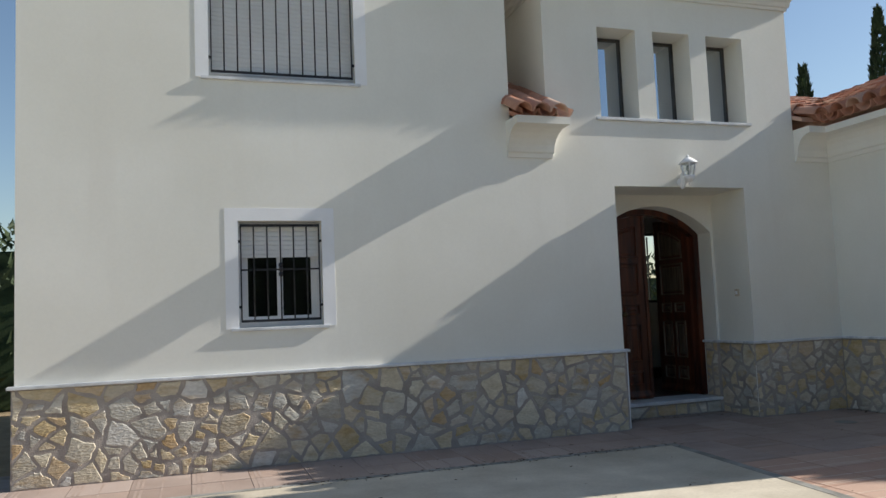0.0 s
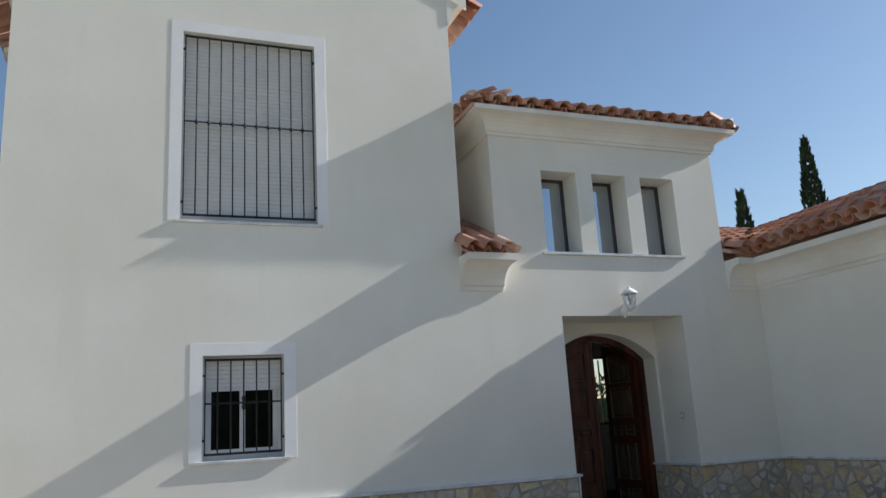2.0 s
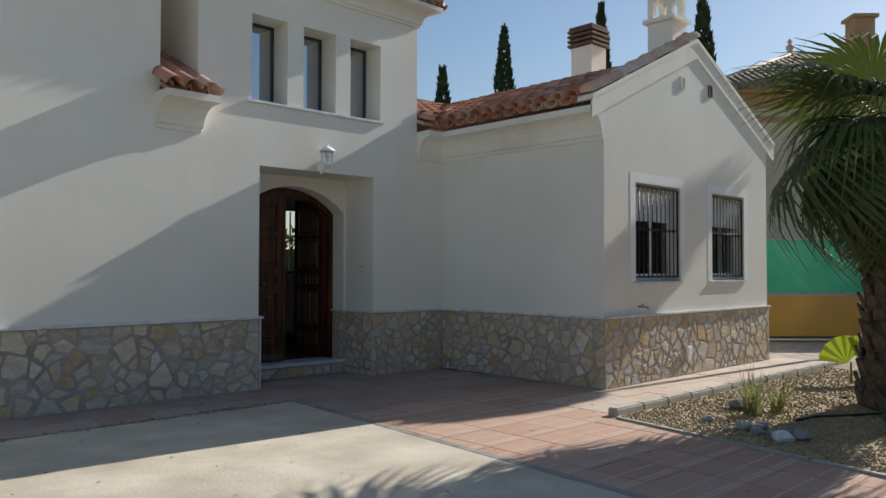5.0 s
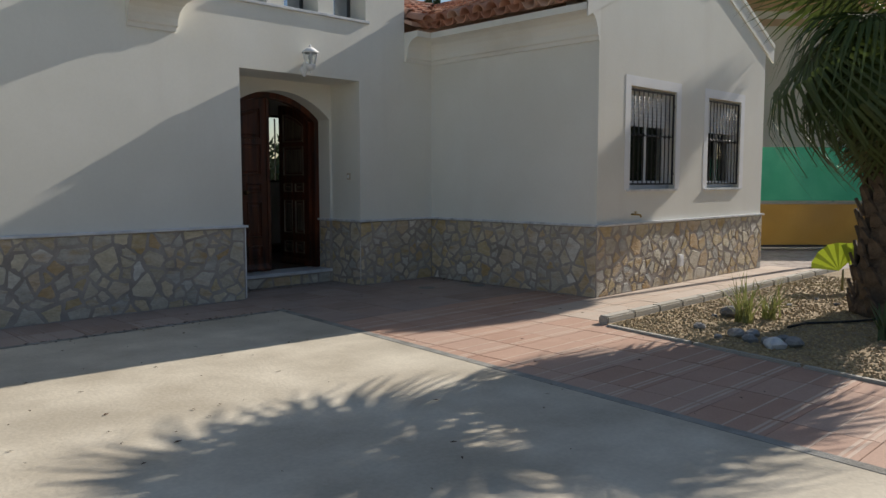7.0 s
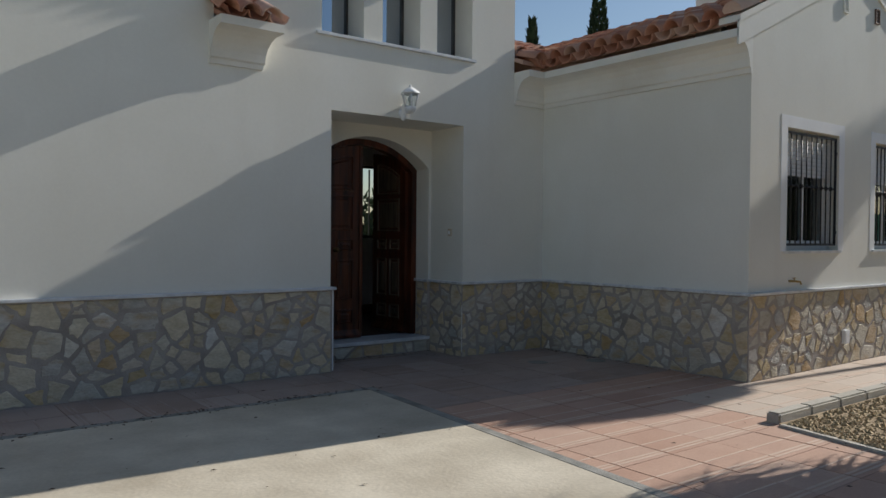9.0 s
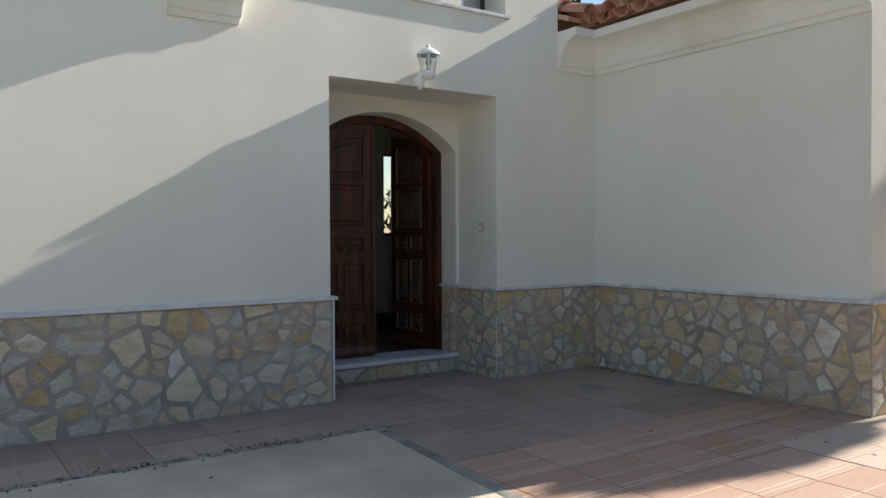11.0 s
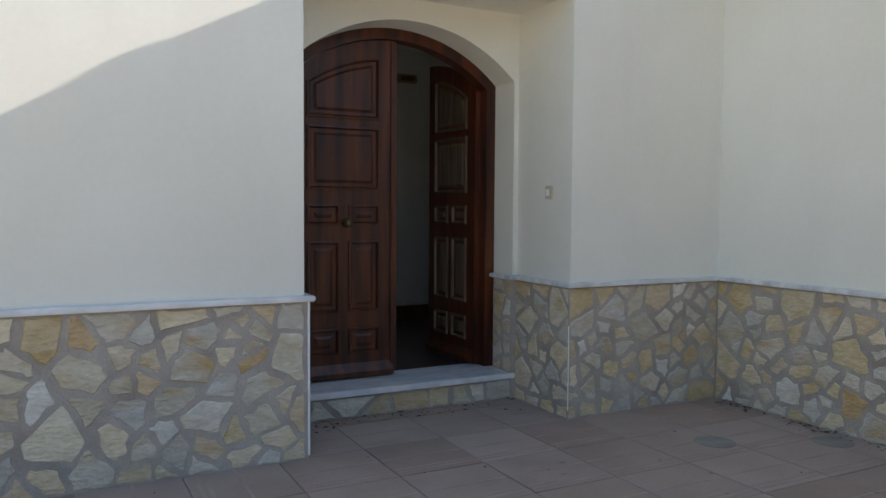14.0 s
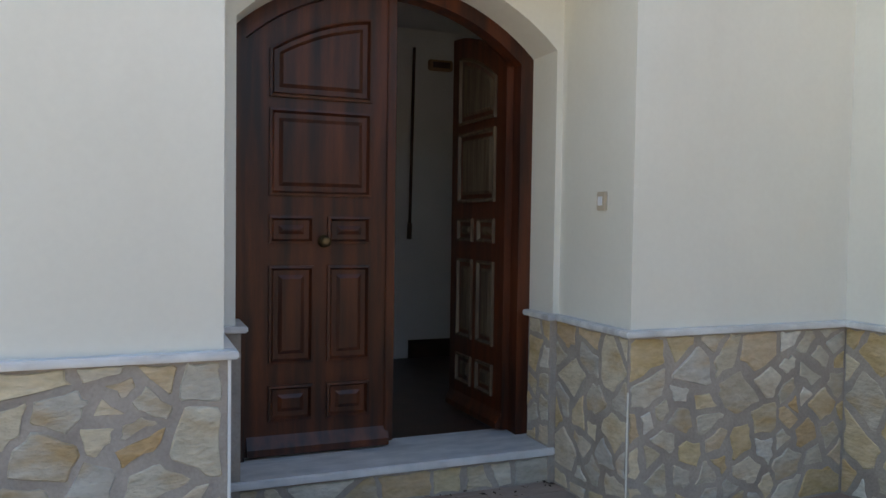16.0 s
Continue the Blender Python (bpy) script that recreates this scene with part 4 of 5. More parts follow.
for i in range(6):
    a = 2 * math.pi * i / 6
    cyl(b, (0.063 * math.cos(a), -LC + 0.063 * math.sin(a), 0.024), (0.096 * math.cos(a), -LC + 0.096 * math.sin(a), 0.165), 0.007, n=5)
part("cage", b, WHITE, lamp)
for i in range(6):
    a0, a1 = 2 * math.pi * i / 6, 2 * math.pi * (i + 1) / 6
    b = bmesh.new()
    q = [(0.062, 0.026, a0), (0.062, 0.026, a1), (0.094, 0.163, a1), (0.094, 0.163, a0)]
    vs = [b.verts.new((r * math.cos(a), -LC + r * math.sin(a), z)) for r, z, a in q]
    b.faces.new(vs)
    b.faces.new([b.verts.new(v.co * 0.985 + Vector((0, -0.00195, 0.001))) for v in vs][::-1])
    part("pane", b, GLASS, lamp)
b = bmesh.new()
lathe(b, [(0.114, 0.162), (0.119, 0.172), (0.076, 0.205), (0.038, 0.230), (0.014, 0.240), (0.020, 0.252), (0.004, 0.272)], (0, -LC, 0), 6)
part("roof_cap", b, WHITE, lamp)
b = bmesh.new()
cyl(b, (0, -LC, 0.024), (0, -LC, 0.075), 0.014, n=10)
lathe(b, [(0.013, 0.075), (0.026, 0.095), (0.028, 0.12), (0.014, 0.145), (0.004, 0.15)], (0, -LC, 0), 10)
part("bulb", b, PVC, lamp)

bell = thing("bell_push", "cream plastic bell push on the porch side wall", "bell push", (PX1, 7.99, 1.49))
part("plate", boxes((-0.018, 0.001, -0.035, 0.035, -0.045, 0.045), bevel=0.004), NEIGH, bell)
part("button", boxes((-0.024, -0.018, -0.018, 0.018, -0.022, 0.022), bevel=0.002), WHITE, bell)
tap = thing("garden_tap", "dull brass garden tap on the gable wall", "tap", (9.16, WY, 1.0))
b = bmesh.new()
cyl(b, (0, 0, 0), (0, -0.07, 0), 0.012, n=8)
cyl(b, (0, -0.07, 0), (0.05, -0.10, -0.005), 0.011, n=8)
cyl(b, (0.05, -0.10, -0.005), (0.055, -0.105, -0.035), 0.010, n=8)
part("spout", b, BRASS, tap)
b = bmesh.new()
cyl(b, (0, -0.06, 0.0), (0, -0.06, 0.032), 0.006, n=6)
cyl(b, (-0.03, -0.06, 0.034), (0.03, -0.06, 0.034), 0.006, n=6)
part("handle", b, BRASS, tap)
sock = thing("outlet_cover", "white plastic outlet cover set in the stone plinth", "outlet cover", (10.38, WY - 0.05, 0.32))
part("cover", boxes((-0.06, 0.06, -0.012, 0.03, -0.08, 0.08), bevel=0.005), WHITE, sock)
part("flap", boxes((-0.045, 0.045, -0.018, -0.012, -0.06, 0.05), bevel=0.002), WHITE, sock)
for x, z, m_ in ((10.32, 4.14, CORNICE), (11.13, 4.15, CLAY)):
    v = thing("gable_vent", "small square ventilation grille high on the gable" if m_ is CLAY else "small plastered ventilation box high on the gable", "vent", (x, WY, z))
    part("frame", boxes((-0.055, 0.055, -0.02, -0.001, 0.075, 0.09), (-0.055, 0.055, -0.02, -0.001, -0.09, -0.075), (-0.055, -0.042, -0.02, -0.001, -0.075, 0.075), (0.042, 0.055, -0.02, -0.001, -0.075, 0.075)), m_, v)
    part("backing", boxes((-0.042, 0.042, -0.006, -0.001, -0.075, 0.075)), m_, v)
    for i in range(4):
        part("slat", prism(bmesh.new(), [(-0.016, -0.07 + i * 0.036), (-0.006, -0.045 + i * 0.036), (-0.006, -0.05 + i * 0.036)], 'x', -0.042, 0.042), m_, v)

# ---- chimneys ----
ch = thing("chimney", "cream rendered chimney with arched openings and tiled cap", "chimney", (10.86, 5.40, 4.3))
h = 0.205
part("shaft", boxes((-h, h, -h, h, 0, 0.92)), PLASTER, ch)
part("shelf", boxes((-h - 0.06, h + 0.06, -h - 0.06, h + 0.06, 0.92, 0.99), bevel=0.01), CORNICE, ch)
for sx in (-1, 1):
    for sy in (-1, 1):
        part("corner_post", boxes((min(sx * h, sx * (h - 0.09)), max(sx * h, sx * (h - 0.09)), min(sy * h, sy * (h - 0.09)), max(sy * h, sy * (h - 0.09)), 0.99, 1.36)), PLASTER, ch)
for ax in (0, 1):
    for s in (-1, 1):
        b = bmesh.new()
        wd = h - 0.09
        pts = [(-wd, 1.17)] + [(-wd * math.cos(math.pi * i / 10), 1.17 + 0.115 * math.sin(math.pi * i / 10)) for i in range(1, 10)] + [(wd, 1.17), (wd, 1.36), (-wd, 1.36)]
        lo, hi = (s * h, s * (h - 0.09)) if s < 0 else (s * (h - 0.09), s * h)
        prism(b, pts, 'x' if ax else 'y', lo, hi)
        part("arch", b, PLASTER, ch)
part("cap_slab", boxes((-h - 0.05, h + 0.05, -h - 0.05, h + 0.05, 1.36, 1.41)), CORNICE, ch)
b = bmesh.new()
c4 = [b.verts.new((sx * (h + 0.13), sy * (h + 0.13), 1.415)) for sx, sy in ((-1, -1), (1, -1), (1, 1), (-1, 1))]
ap = b.verts.new((0, 0, 1.60))
for i in range(4):
    b.faces.new((c4[i], c4[(i + 1) % 4], ap))
b.faces.new(c4[::-1])
cap = part("cap_roof", b, TILE_OLD, ch)
for side in range(4):
    dx, dy = ((0, -1), (1, 0), (0, 1), (-1, 0))[side]
    for i in range(4):
        o = -0.27 + 0.18 * i
        px, py = (o, dy * (h + 0.16)) if dy else (dx * (h + 0.16), o)
        lay(cap, TILE_CAP, (px, py, 1.43), (-dx, -dy, 0.42), (1, 0, 0) if dy else (0, 1, 0)).scale = (0.95, 0.85 if abs(o) < 0.2 else 0.5, 0.95)

fl = thing("flue_chimney", "cream chimney with brown slatted clay cowl", "chimney", (11.08, 7.0, 4.15))
h = 0.207
part("shaft", boxes((-h, h, -h, h, 0, 1.08)), PLASTER, fl)
for i in range(4):
    part("cowl_ring", boxes((-h - 0.05, h + 0.05, -h - 0.05, h + 0.05, 1.09 + 0.08 * i, 1.09 + 0.08 * i + 0.048), bevel=0.008), CLAY, fl)
# near-black core paints the shade between the cowl rings
part("cowl_core", boxes((-h + 0.06, h - 0.06, -h + 0.06, h - 0.06, 1.07, 1.37)), DARK, fl)
part("cowl_lid", boxes((-h - 0.03, h + 0.03, -h - 0.03, h + 0.03, 1.385, 1.43), bevel=0.01), CLAY, fl)

# ---- bay on the far side of the block ----
bay = bmesh.new()
box(bay, BX0 - 0.16, BX0, 10.0, 11.6, 3.05, 6.60)
structure("wall_bay", bay, PLASTER, "cream rendered shallow bay on the outer side of the block", "wall")
bm = bmesh.new()
sweep(bm, COVE, (BX0 - 0.16, 10.0, 6.25), (-1, 0, 0), (0, 1, 0), 1.6, 0, 0)
structure("cornice_bay", bm, CORNICE, "cream cornice of the shallow bay", "cornice")
roof_bay = roof_deck("roof_bay", [[(BX0 - 0.45, 9.95, 6.66), (BX0, 9.95, 6.85), (BX0, 11.65, 6.85), (BX0 - 0.45, 11.65, 6.66)]], "small tiled roof over the bay")
for c in range(7):
    lay(roof_bay, TILE, (BX0 - 0.47, 10.05 + c * 0.21, 6.70), (1, 0, 0.42), (0, 1, 0))

# ---- planting bed ----
def bed_x(y):
    return 6.93 + 0.20 * (y - 3.75) * 0.9


bm = bmesh.new()
prism(bm, [(bed_x(-14), -14), (40, -14), (40, 3.72), (13.4, 3.72), (bed_x(3.72), 3.72)], 'z', -0.03, 0.02)
structure("planting_bed", bm, EARTH, "dry earth bed under golden gravel", "ground")
nr = np.random.default_rng(7)
N = 13000
py = 3.68 - (nr.random(N) ** 1.15) * 4.4
px = np.array([bed_x(v) + 0.03 for v in py]) + nr.random(N) ** 1.25 * 5.6
s = 0.010 + 0.016 * nr.random(N) ** 2
octa = np.array([[1, 0, 0], [-1, 0, 0], [0, 1, 0], [0, -1, 0], [0, 0, 0.7], [0, 0, -0.7]])
ang = nr.random(N) * 6.283
ca, sa = np.cos(ang), np.sin(ang)
jit = octa[None] * (1 + 0.5 * (nr.random((N, 6, 3)) - 0.5))
vx = jit[..., 0] * ca[:, None] * 1.3 - jit[..., 1] * sa[:, None]
vy = jit[..., 0] * sa[:, None] * 1.3 + jit[..., 1] * ca[:, None]
pts = np.stack([px[:, None] + vx * s[:, None], py[:, None] + vy * s[:, None], 0.024 + jit[..., 2] * s[:, None]], -1).reshape(-1, 3)
fidx = np.array([[0, 2, 4], [2, 1, 4], [1, 3, 4], [3, 0, 4], [2, 0, 5], [1, 2, 5], [3, 1, 5], [0, 3, 5]])
faces = (fidx[None] + 6 * np.arange(N)[:, None, None]).reshape(-1, 3)
me = bpy.data.meshes.new("gravel")
me.from_pydata(pts.tolist(), [], faces.tolist())
GR = mat("gravel_stone", (0.26, 0.17, 0.075), (0.55, 0.42, 0.23), 30, 0.85, 0.2, 60, 0.3)
me.materials.append(GR)
tagged(new("gravel", me), "loose golden-brown gravel over the planting bed", "gravel", kind="stuff")

kerb = tagged(new("kerb_path"), "grey concrete kerb between path and gravel bed", "kerb", kind="structure")
kb = bpy.data.meshes.new("kerb_stone")
b = boxes((0, 0.49, -0.06, 0.06, -0.05, 0.085), bevel=0.015)
b.to_mesh(kb)
b.free()
kb.materials.append(KERB)
for i in range(13):
    o = new("kerb_stone", kb)
    o.parent = kerb
    o.matrix_local = pose(6.98 + 0.5 * i, 3.80, 0, 0, 0, rng.uniform(-0.6, 0.6))
ke = tagged(new("kerb_edge"), "thin grey edging strip beside the gravel bed", "kerb", kind="structure")
kb2 = bpy.data.meshes.new("edging_stone")
b = boxes((0, 0.99, -0.03, 0.03, -0.05, 0.022), bevel=0.008)
b.to_mesh(kb2)
b.free()
kb2.materials.append(KERB)
for i in range(8):
    y = 3.70 - i
    o = new("edging_stone", kb2)
    o.parent = ke
    o.matrix_local = pose(bed_x(y), y, 0, 0, 0, math.degrees(math.atan2(-1, -0.18)))

# ---- palm ----
def fan_mesh(name, seed, droop, span=128, R=1.18, nseg=44):
    rr = random.Random(seed)
    v, f = [], []
    for i in range(nseg):
        a = radians(-span + 2 * span * (i + 0.5) / nseg)
        da = radians(2 * span / nseg) * 0.5
        L = R * (1.0 - 0.28 * (abs(a) / radians(span)) ** 2) * rr.uniform(0.92, 1.05)
        base = len(v)
        dz = rr.uniform(-0.02, 0.02)
        for r, wd in ((0.03, 1.0), (0.30 * L, 1.0), (0.52 * L, 0.92), (0.74 * L, 0.42), (0.90 * L, 0.18), (L, 0.02)):
            t = r / L
            sag = -droop * max(0.0, t - 0.35) ** 2 * (1.0 + rr.uniform(-0.25, 0.5)) + dz * t
            half = min(math.tan(da) * r, 0.034) * wd
            fold = 0.35 * half
            cx, cy = math.cos(a), math.sin(a)
            shrink = 1.0 - 0.25 * droop * max(0.0, t - 0.45) ** 2
            px_, py_ = cx * r * shrink, cy * r * shrink
            v += [(px_ + cy * half, py_ - cx * half, sag), (px_, py_, sag + fold), (px_ - cy * half, py_ + cx * half, sag)]
        for k in range(5):
            p0, q0 = base + 3 * k, base + 3 * k + 3
            f += [(p0, q0, q0 + 1, p0 + 1), (p0 + 1, q0 + 1, q0 + 2, p0 + 2)]
    me_ = bpy.data.meshes.new(name)
    me_.from_pydata(v, [], f)
    return me_


FANS = [fan_mesh("blade", k, d) for k, d in ((1, 0.7), (2, 1.1), (3, 1.7))]
for m_ in FANS:
    m_.materials.append(LEAF)
DRY = [fan_mesh("dry_blade", k, d, 75, 1.15, 24) for k, d in ((5, 0.5), (6, 0.9))]
for m_ in DRY:
    m_.materials.append(LEAF_DRY)
PETS = []
for L in (0.55, 0.75, 0.95, 1.35):
    b = bmesh.new()
    pr = None
    for k in range(6):
        t0, t1 = k / 6, (k + 1) / 6
        cyl(b, (L * t0, 0, -0.10 * t0 * t0), (L * t1, 0, -0.10 * t1 * t1), 0.022 - 0.012 * t0, 0.022 - 0.012 * t1, n=6, caps=False)
    m_ = bpy.data.meshes.new("petiole")
    b.to_mesh(m_)
    b.free()
    m_.materials.append(PETIOLE)
    PETS.append((L, m_))


def palm(at, height, lean, leaves, seed, label):
    rr = random.Random(seed)
    tree = thing("palm_tree", label, "palm tree", at)
    b = bmesh.new()
    prof = []
    for k in range(25):
        t = k / 24
        prof.append(((0.45 - 0.13 * min(1, t * 1.6) + 0.03 * math.sin(k * 2.1)) * (1.0 if t < 0.96 else 0.7), t * height))
    lathe(b, prof, n=18)
    for vtx in b.verts:
        vtx.co += Vector((rr.uniform(-0.012, 0.012), rr.uniform(-0.012, 0.012), 0))
        vtx.co.x += lean * (vtx.co.z / height) ** 2
    part("trunk", b, BARK, tree)
    b = bmesh.new()
    prism(b, [(-0.085, 0.0), (0.085, 0.0), (0.05, 0.13), (0.018, 0.20), (-0.018, 0.20), (-0.05, 0.13)], 'y', 0, 0.03)
    boot = bpy.data.meshes.new("leaf_base")
    b.to_mesh(boot)
    b.free()
    boot.materials.append(BARK)
    k, z = 0, 0.06
    while z < height - 0.1:
        for j in range(11):
            a = 2 * math.pi * (j + 0.5 * (k % 2)) / 11 + rr.uniform(-0.1, 0.1)
            t = z / height
            r = 0.45 - 0.13 * min(1, t * 1.6) + 0.015
            o = new("leaf_base", boot)
            o.parent = tree
            o.matrix_local = Matrix.Translation((r * math.cos(a) + lean * t * t, r * math.sin(a), z + rr.uniform(-0.03, 0.03))) @ pose(0, 0, 0, 0, 0, math.degrees(a) + 90) @ pose(0, 0, 0, rr.uniform(10, 30), rr.uniform(-16, 16), 0)
            o.scale = (rr.uniform(0.8, 1.15), 1, rr.uniform(0.7, 1.1))
        z += 0.145
        k += 1
    top = Vector((lean, 0, height))

    def leaf(az, el, pet, me_, twist, hang=0.0, size=0.86):
        L, pm = pet
        o = new("leaf", pm)
        o.parent = tree
        o.matrix_local = Matrix.Translation(top + Vector((0, 0, rr.uniform(-0.15, 0.12)))) @ pose(0, 0, 0, 0, 0, az) @ pose(0, 0, 0, 0, -el, 0) @ Matrix.Scale(size, 4)
        bl = new(me_.name.split(".")[0], me_)
        bl.parent = o
        bl.matrix_local = Matrix.Translation((L, 0, -0.10)) @ pose(0, 0, 0, twist, 12 + hang, 0)
        return o
    for k in range(leaves):
        az = (k * 137.5 + rr.uniform(-12, 12)) % 360
        el = 46 - 100 * (k / leaves) ** 0.9 + rr.uniform(-6, 6)
        if 40 < az < 165:
            continue
        leaf(az, el, PETS[k % 3], FANS[rr.randrange(3) if el > -10 else 2], rr.uniform(-25, 25), 10 if el > 10 else 28)
    # open side towards the house: a few long leaves, the upper ones raised, the lower ones drooping
    for az, el, pet, fan, hang, size in ((146, 44, 2, 0, 14, 1.05), (118, 40, 1, 0, 16, 0.95), (160, 56, 1, 0, 12, 0.95), (138, 4, 2, 2, 40, 1.05), (122, -8, 1, 2, 42, 1.0), (158, -10, 2, 2, 42, 1.0), (160, 22, 1, 1, 30, 0.9), (136, -40, 1, 2, 36, 0.9),
                                         (112, -52, 0, 2, 30, 0.85), (158, -38, 1, 2, 30, 0.9), (70, 8, 0, 1, 34, 0.8), (102, 14, 0, 1, 34, 0.8), (46, -20, 0, 2, 34, 0.85)):
        leaf(az, el, PETS[pet], FANS[fan], rr.uniform(-20, 20), hang, size)
    for k in range(24):
        leaf(k * 15 + rr.uniform(-8, 8), rr.uniform(-80, -54), PETS[k % 2], DRY[k % 2], rr.uniform(-30, 30), rr.uniform(4, 16))
    return tree


palm((9.55, 1.85, 0.0), 2.85, 0.0, 60, 3, "fan palm with scaly trunk and drooping dry skirt")


def clump(name, at, n_, length, width, material, label, category, spread=0.6, seed=1, curl=0.5):
    rr = random.Random(seed)
    p = thing(name, label, category, at)
    b = bmesh.new()
    for i in range(n_):
        a, L = rr.uniform(0, 6.283), length * rr.uniform(0.55, 1.1)
        lean_ = rr.uniform(0.1, spread)
        base = Vector((rr.uniform(-0.07, 0.07), rr.uniform(-0.07, 0.07), 0))
        side = Vector((-math.sin(a), math.cos(a), 0))
        pv = None
        for k in range(6):
            t = k / 5
            c = base + Vector((math.cos(a) * lean_ * L * t ** 1.4, math.sin(a) * lean_ * L * t ** 1.4, L * (t - curl * lean_ * t * t)))
            w_ = width * (1 - t) ** 0.7 + 0.0006
            row = [b.verts.new(c - side * w_), b.verts.new(c + Vector((0, 0, -w_ * 0.4))), b.verts.new(c + side * w_)]
            if pv:
                b.faces.new((pv[0], pv[1], row[1], row[0]))
                b.faces.new((pv[1], pv[2], row[2], row[1]))
            pv = row
    tagged(part("foliage", b, material, p), kind="stuff")
    return p


clump("grass_clump", (7.95, 2.8, 0.02), 60, 0.55, 0.008, GRASSY, "half-dry tussock of pale green grass in gravel", "grass", 1.0, 2)
clump("grass_clump", (8.35, 2.7, 0.02), 45, 0.5, 0.008, GRASSY, "half-dry tussock of pale green grass in gravel", "grass", 1.1, 5)
clump("agave", (8.0, 1.52, 0.02), 16, 0.36, 0.028, LEAF, "young upright green agave beside the palm", "agave", 0.7, 3, 0.2)
# lime-green young fan leaf behind the trunk
yp = thing("young_palm", "bright lime green young fan palm leaf", "plant", (11.05, 2.9, 0.0))
b = bmesh.new()
cyl(b, (0, 0, 0), (0, 0, 0.30), 0.02, 0.012, n=6)
part("stem", b, PETIOLE, yp)
b = bmesh.new()
for j, (oa, ox) in enumerate(((-25, -0.05), (35, 0.10))):
    for i in range(11):
        a = radians(oa - 60 + 12 * i)
        a2 = radians(oa - 60 + 12 * (i + 1))
        c = Vector((ox, -0.02 * j, 0.28))
        r = 0.36
        vs = [c, c + Vector((r * math.sin(a), 0.03 * (i % 2), r * math.cos(a))), c + Vector((r * math.sin(a2), 0.03 * ((i + 1) % 2), r * math.cos(a2)))]
        b.faces.new([b.verts.new(q) for q in vs])
bmesh.ops.rotate(b, cent=(0, 0, 0.3), matrix=Matrix.Rotation(radians(-45), 3, 'Z'), verts=b.verts[:])
part("leaf_blade", b, LIME, yp)


def rock(at, r, seed, material=None, label="rough grey rock lying in the gravel", name="rock"):
    rr = random.Random(seed)
    b = bmesh.new()
    bmesh.ops.create_icosphere(b, subdivisions=2, radius=r)
    d = [(Vector((rr.uniform(-1, 1), rr.uniform(-1, 1), rr.uniform(-1, 1))).normalized(), rr.uniform(0.55, 0.95) * r) for _ in range(9)]
    for v in b.verts:
        for nn, lim in d:
            e = v.co.dot(nn) - lim
            if e > 0:
                v.co -= nn * e
        v.co += v.co.normalized() * rr.uniform(-0.04, 0.04) * r
        v.co.z *= 0.62
    o = link(name, b, material or ROCK)
    o.location = (at[0], at[1], 0.02 + r * 0.38)
    o.rotation_euler = (0, 0, rr.uniform(0, 6.28))
    return tagged(o, label, "rock", "rocks in the bed")


for i in range(15):
    rock((7.26 + rng.gauss(0, 0.14), 2.24 + rng.gauss(0, 0.22)), rng.uniform(0.04, 0.10), 30 + i)
rock((8.2, 3.05), 0.12, 70)
rock((7.0, 2.1), 0.10, 71, MARBLE, "flat pale rock beside the grey rocks")
for i in range(8):
    rock((8.3 + rng.uniform(-0.6, 2.2), 1.6 + rng.uniform(-0.9, 1.6)), rng.uniform(0.03, 0.07), 90 + i)
hose = bmesh.new()
hp = [Vector((7.9 + 0.33 * i, 2.35 - 0.12 * i + 0.08 * math.sin(i * 1.7), 0.045)) for i in range(9)]
for p_, q_ in zip(hp, hp[1:]):
    cyl(hose, p_, q_, 0.012, n=6)
tagged(link("drip_hose", hose, IRON), "thin black drip hose across the gravel", "hose")

# ---- side yard, boundary wall, neighbours ----
P0, P1 = Vector((14.2, 8.83, 0)), Vector((25.0, -1.75, 0))
dirw = (P1 - P0).normalized()
nw = Vector((dirw.y, -dirw.x, 0))
bw = thing("boundary_wall", "ochre painted low boundary wall", "boundary wall", P0, kind="structure")
angw = math.degrees(math.atan2(dirw.y, dirw.x))
bw.rotation_euler = (0, 0, radians(angw))
LW = (P1 - P0).length
part("wall", boxes((0, LW, -0.1, 0.1, -0.05, 0.94)), YELLOW, bw)
part("top", boxes((0, LW, -0.13, 0.13, 0.94, 0.985), bevel=0.008), KERB, bw)
for i in range(3):
    hz = bmesh.new()
    cyl(hz, (0, -0.22 - 0.05 * i, 0.03 + 0.04 * (i % 2)), (LW, -0.20 - 0.06 * i, 0.03 + 0.04 * (i % 2)), 0.03, n=8)
    part("pipe", hz, IRON if i < 2 else KERB, bw, "plastic pipe lying along the wall")
fence = thing("screen_fence", "wire fence covered with green shade netting", "fence", P0 + Vector((0, 0, 0.985)))
fence.rotation_euler = (0, 0, radians(angw))
b = bmesh.new()
NX, NZ = 120, 8
gv = [[b.verts.new((LW * i / NX, 0.03 * math.sin(i * 0.9) * math.sin(math.pi * j / NZ) + 0.012 * math.sin(i * 2.3 + j), 0.03 + 1.12 * j / NZ)) for j in range(NZ + 1)] for i in range(NX + 1)]
for i in range(NX):
    for j in range(NZ):
        b.faces.new((gv[i][j], gv[i + 1][j], gv[i + 1][j + 1], gv[i][j + 1])).smooth = True
part("netting", b, NET, fence)
for i in range(7):
    b = bmesh.new()
    cyl(b, (LW * i / 6, 0.05, 0.0), (LW * i / 6, 0.05, 1.25), 0.022, n=8)
    part("post", b, KERB, fence)
for z in (0.05, 0.6, 1.14):
    b = bmesh.new()
    cyl(b, (0, 0.045, z), (LW, 0.045, z), 0.004, n=5)
    part("wire", b, KERB, fence)


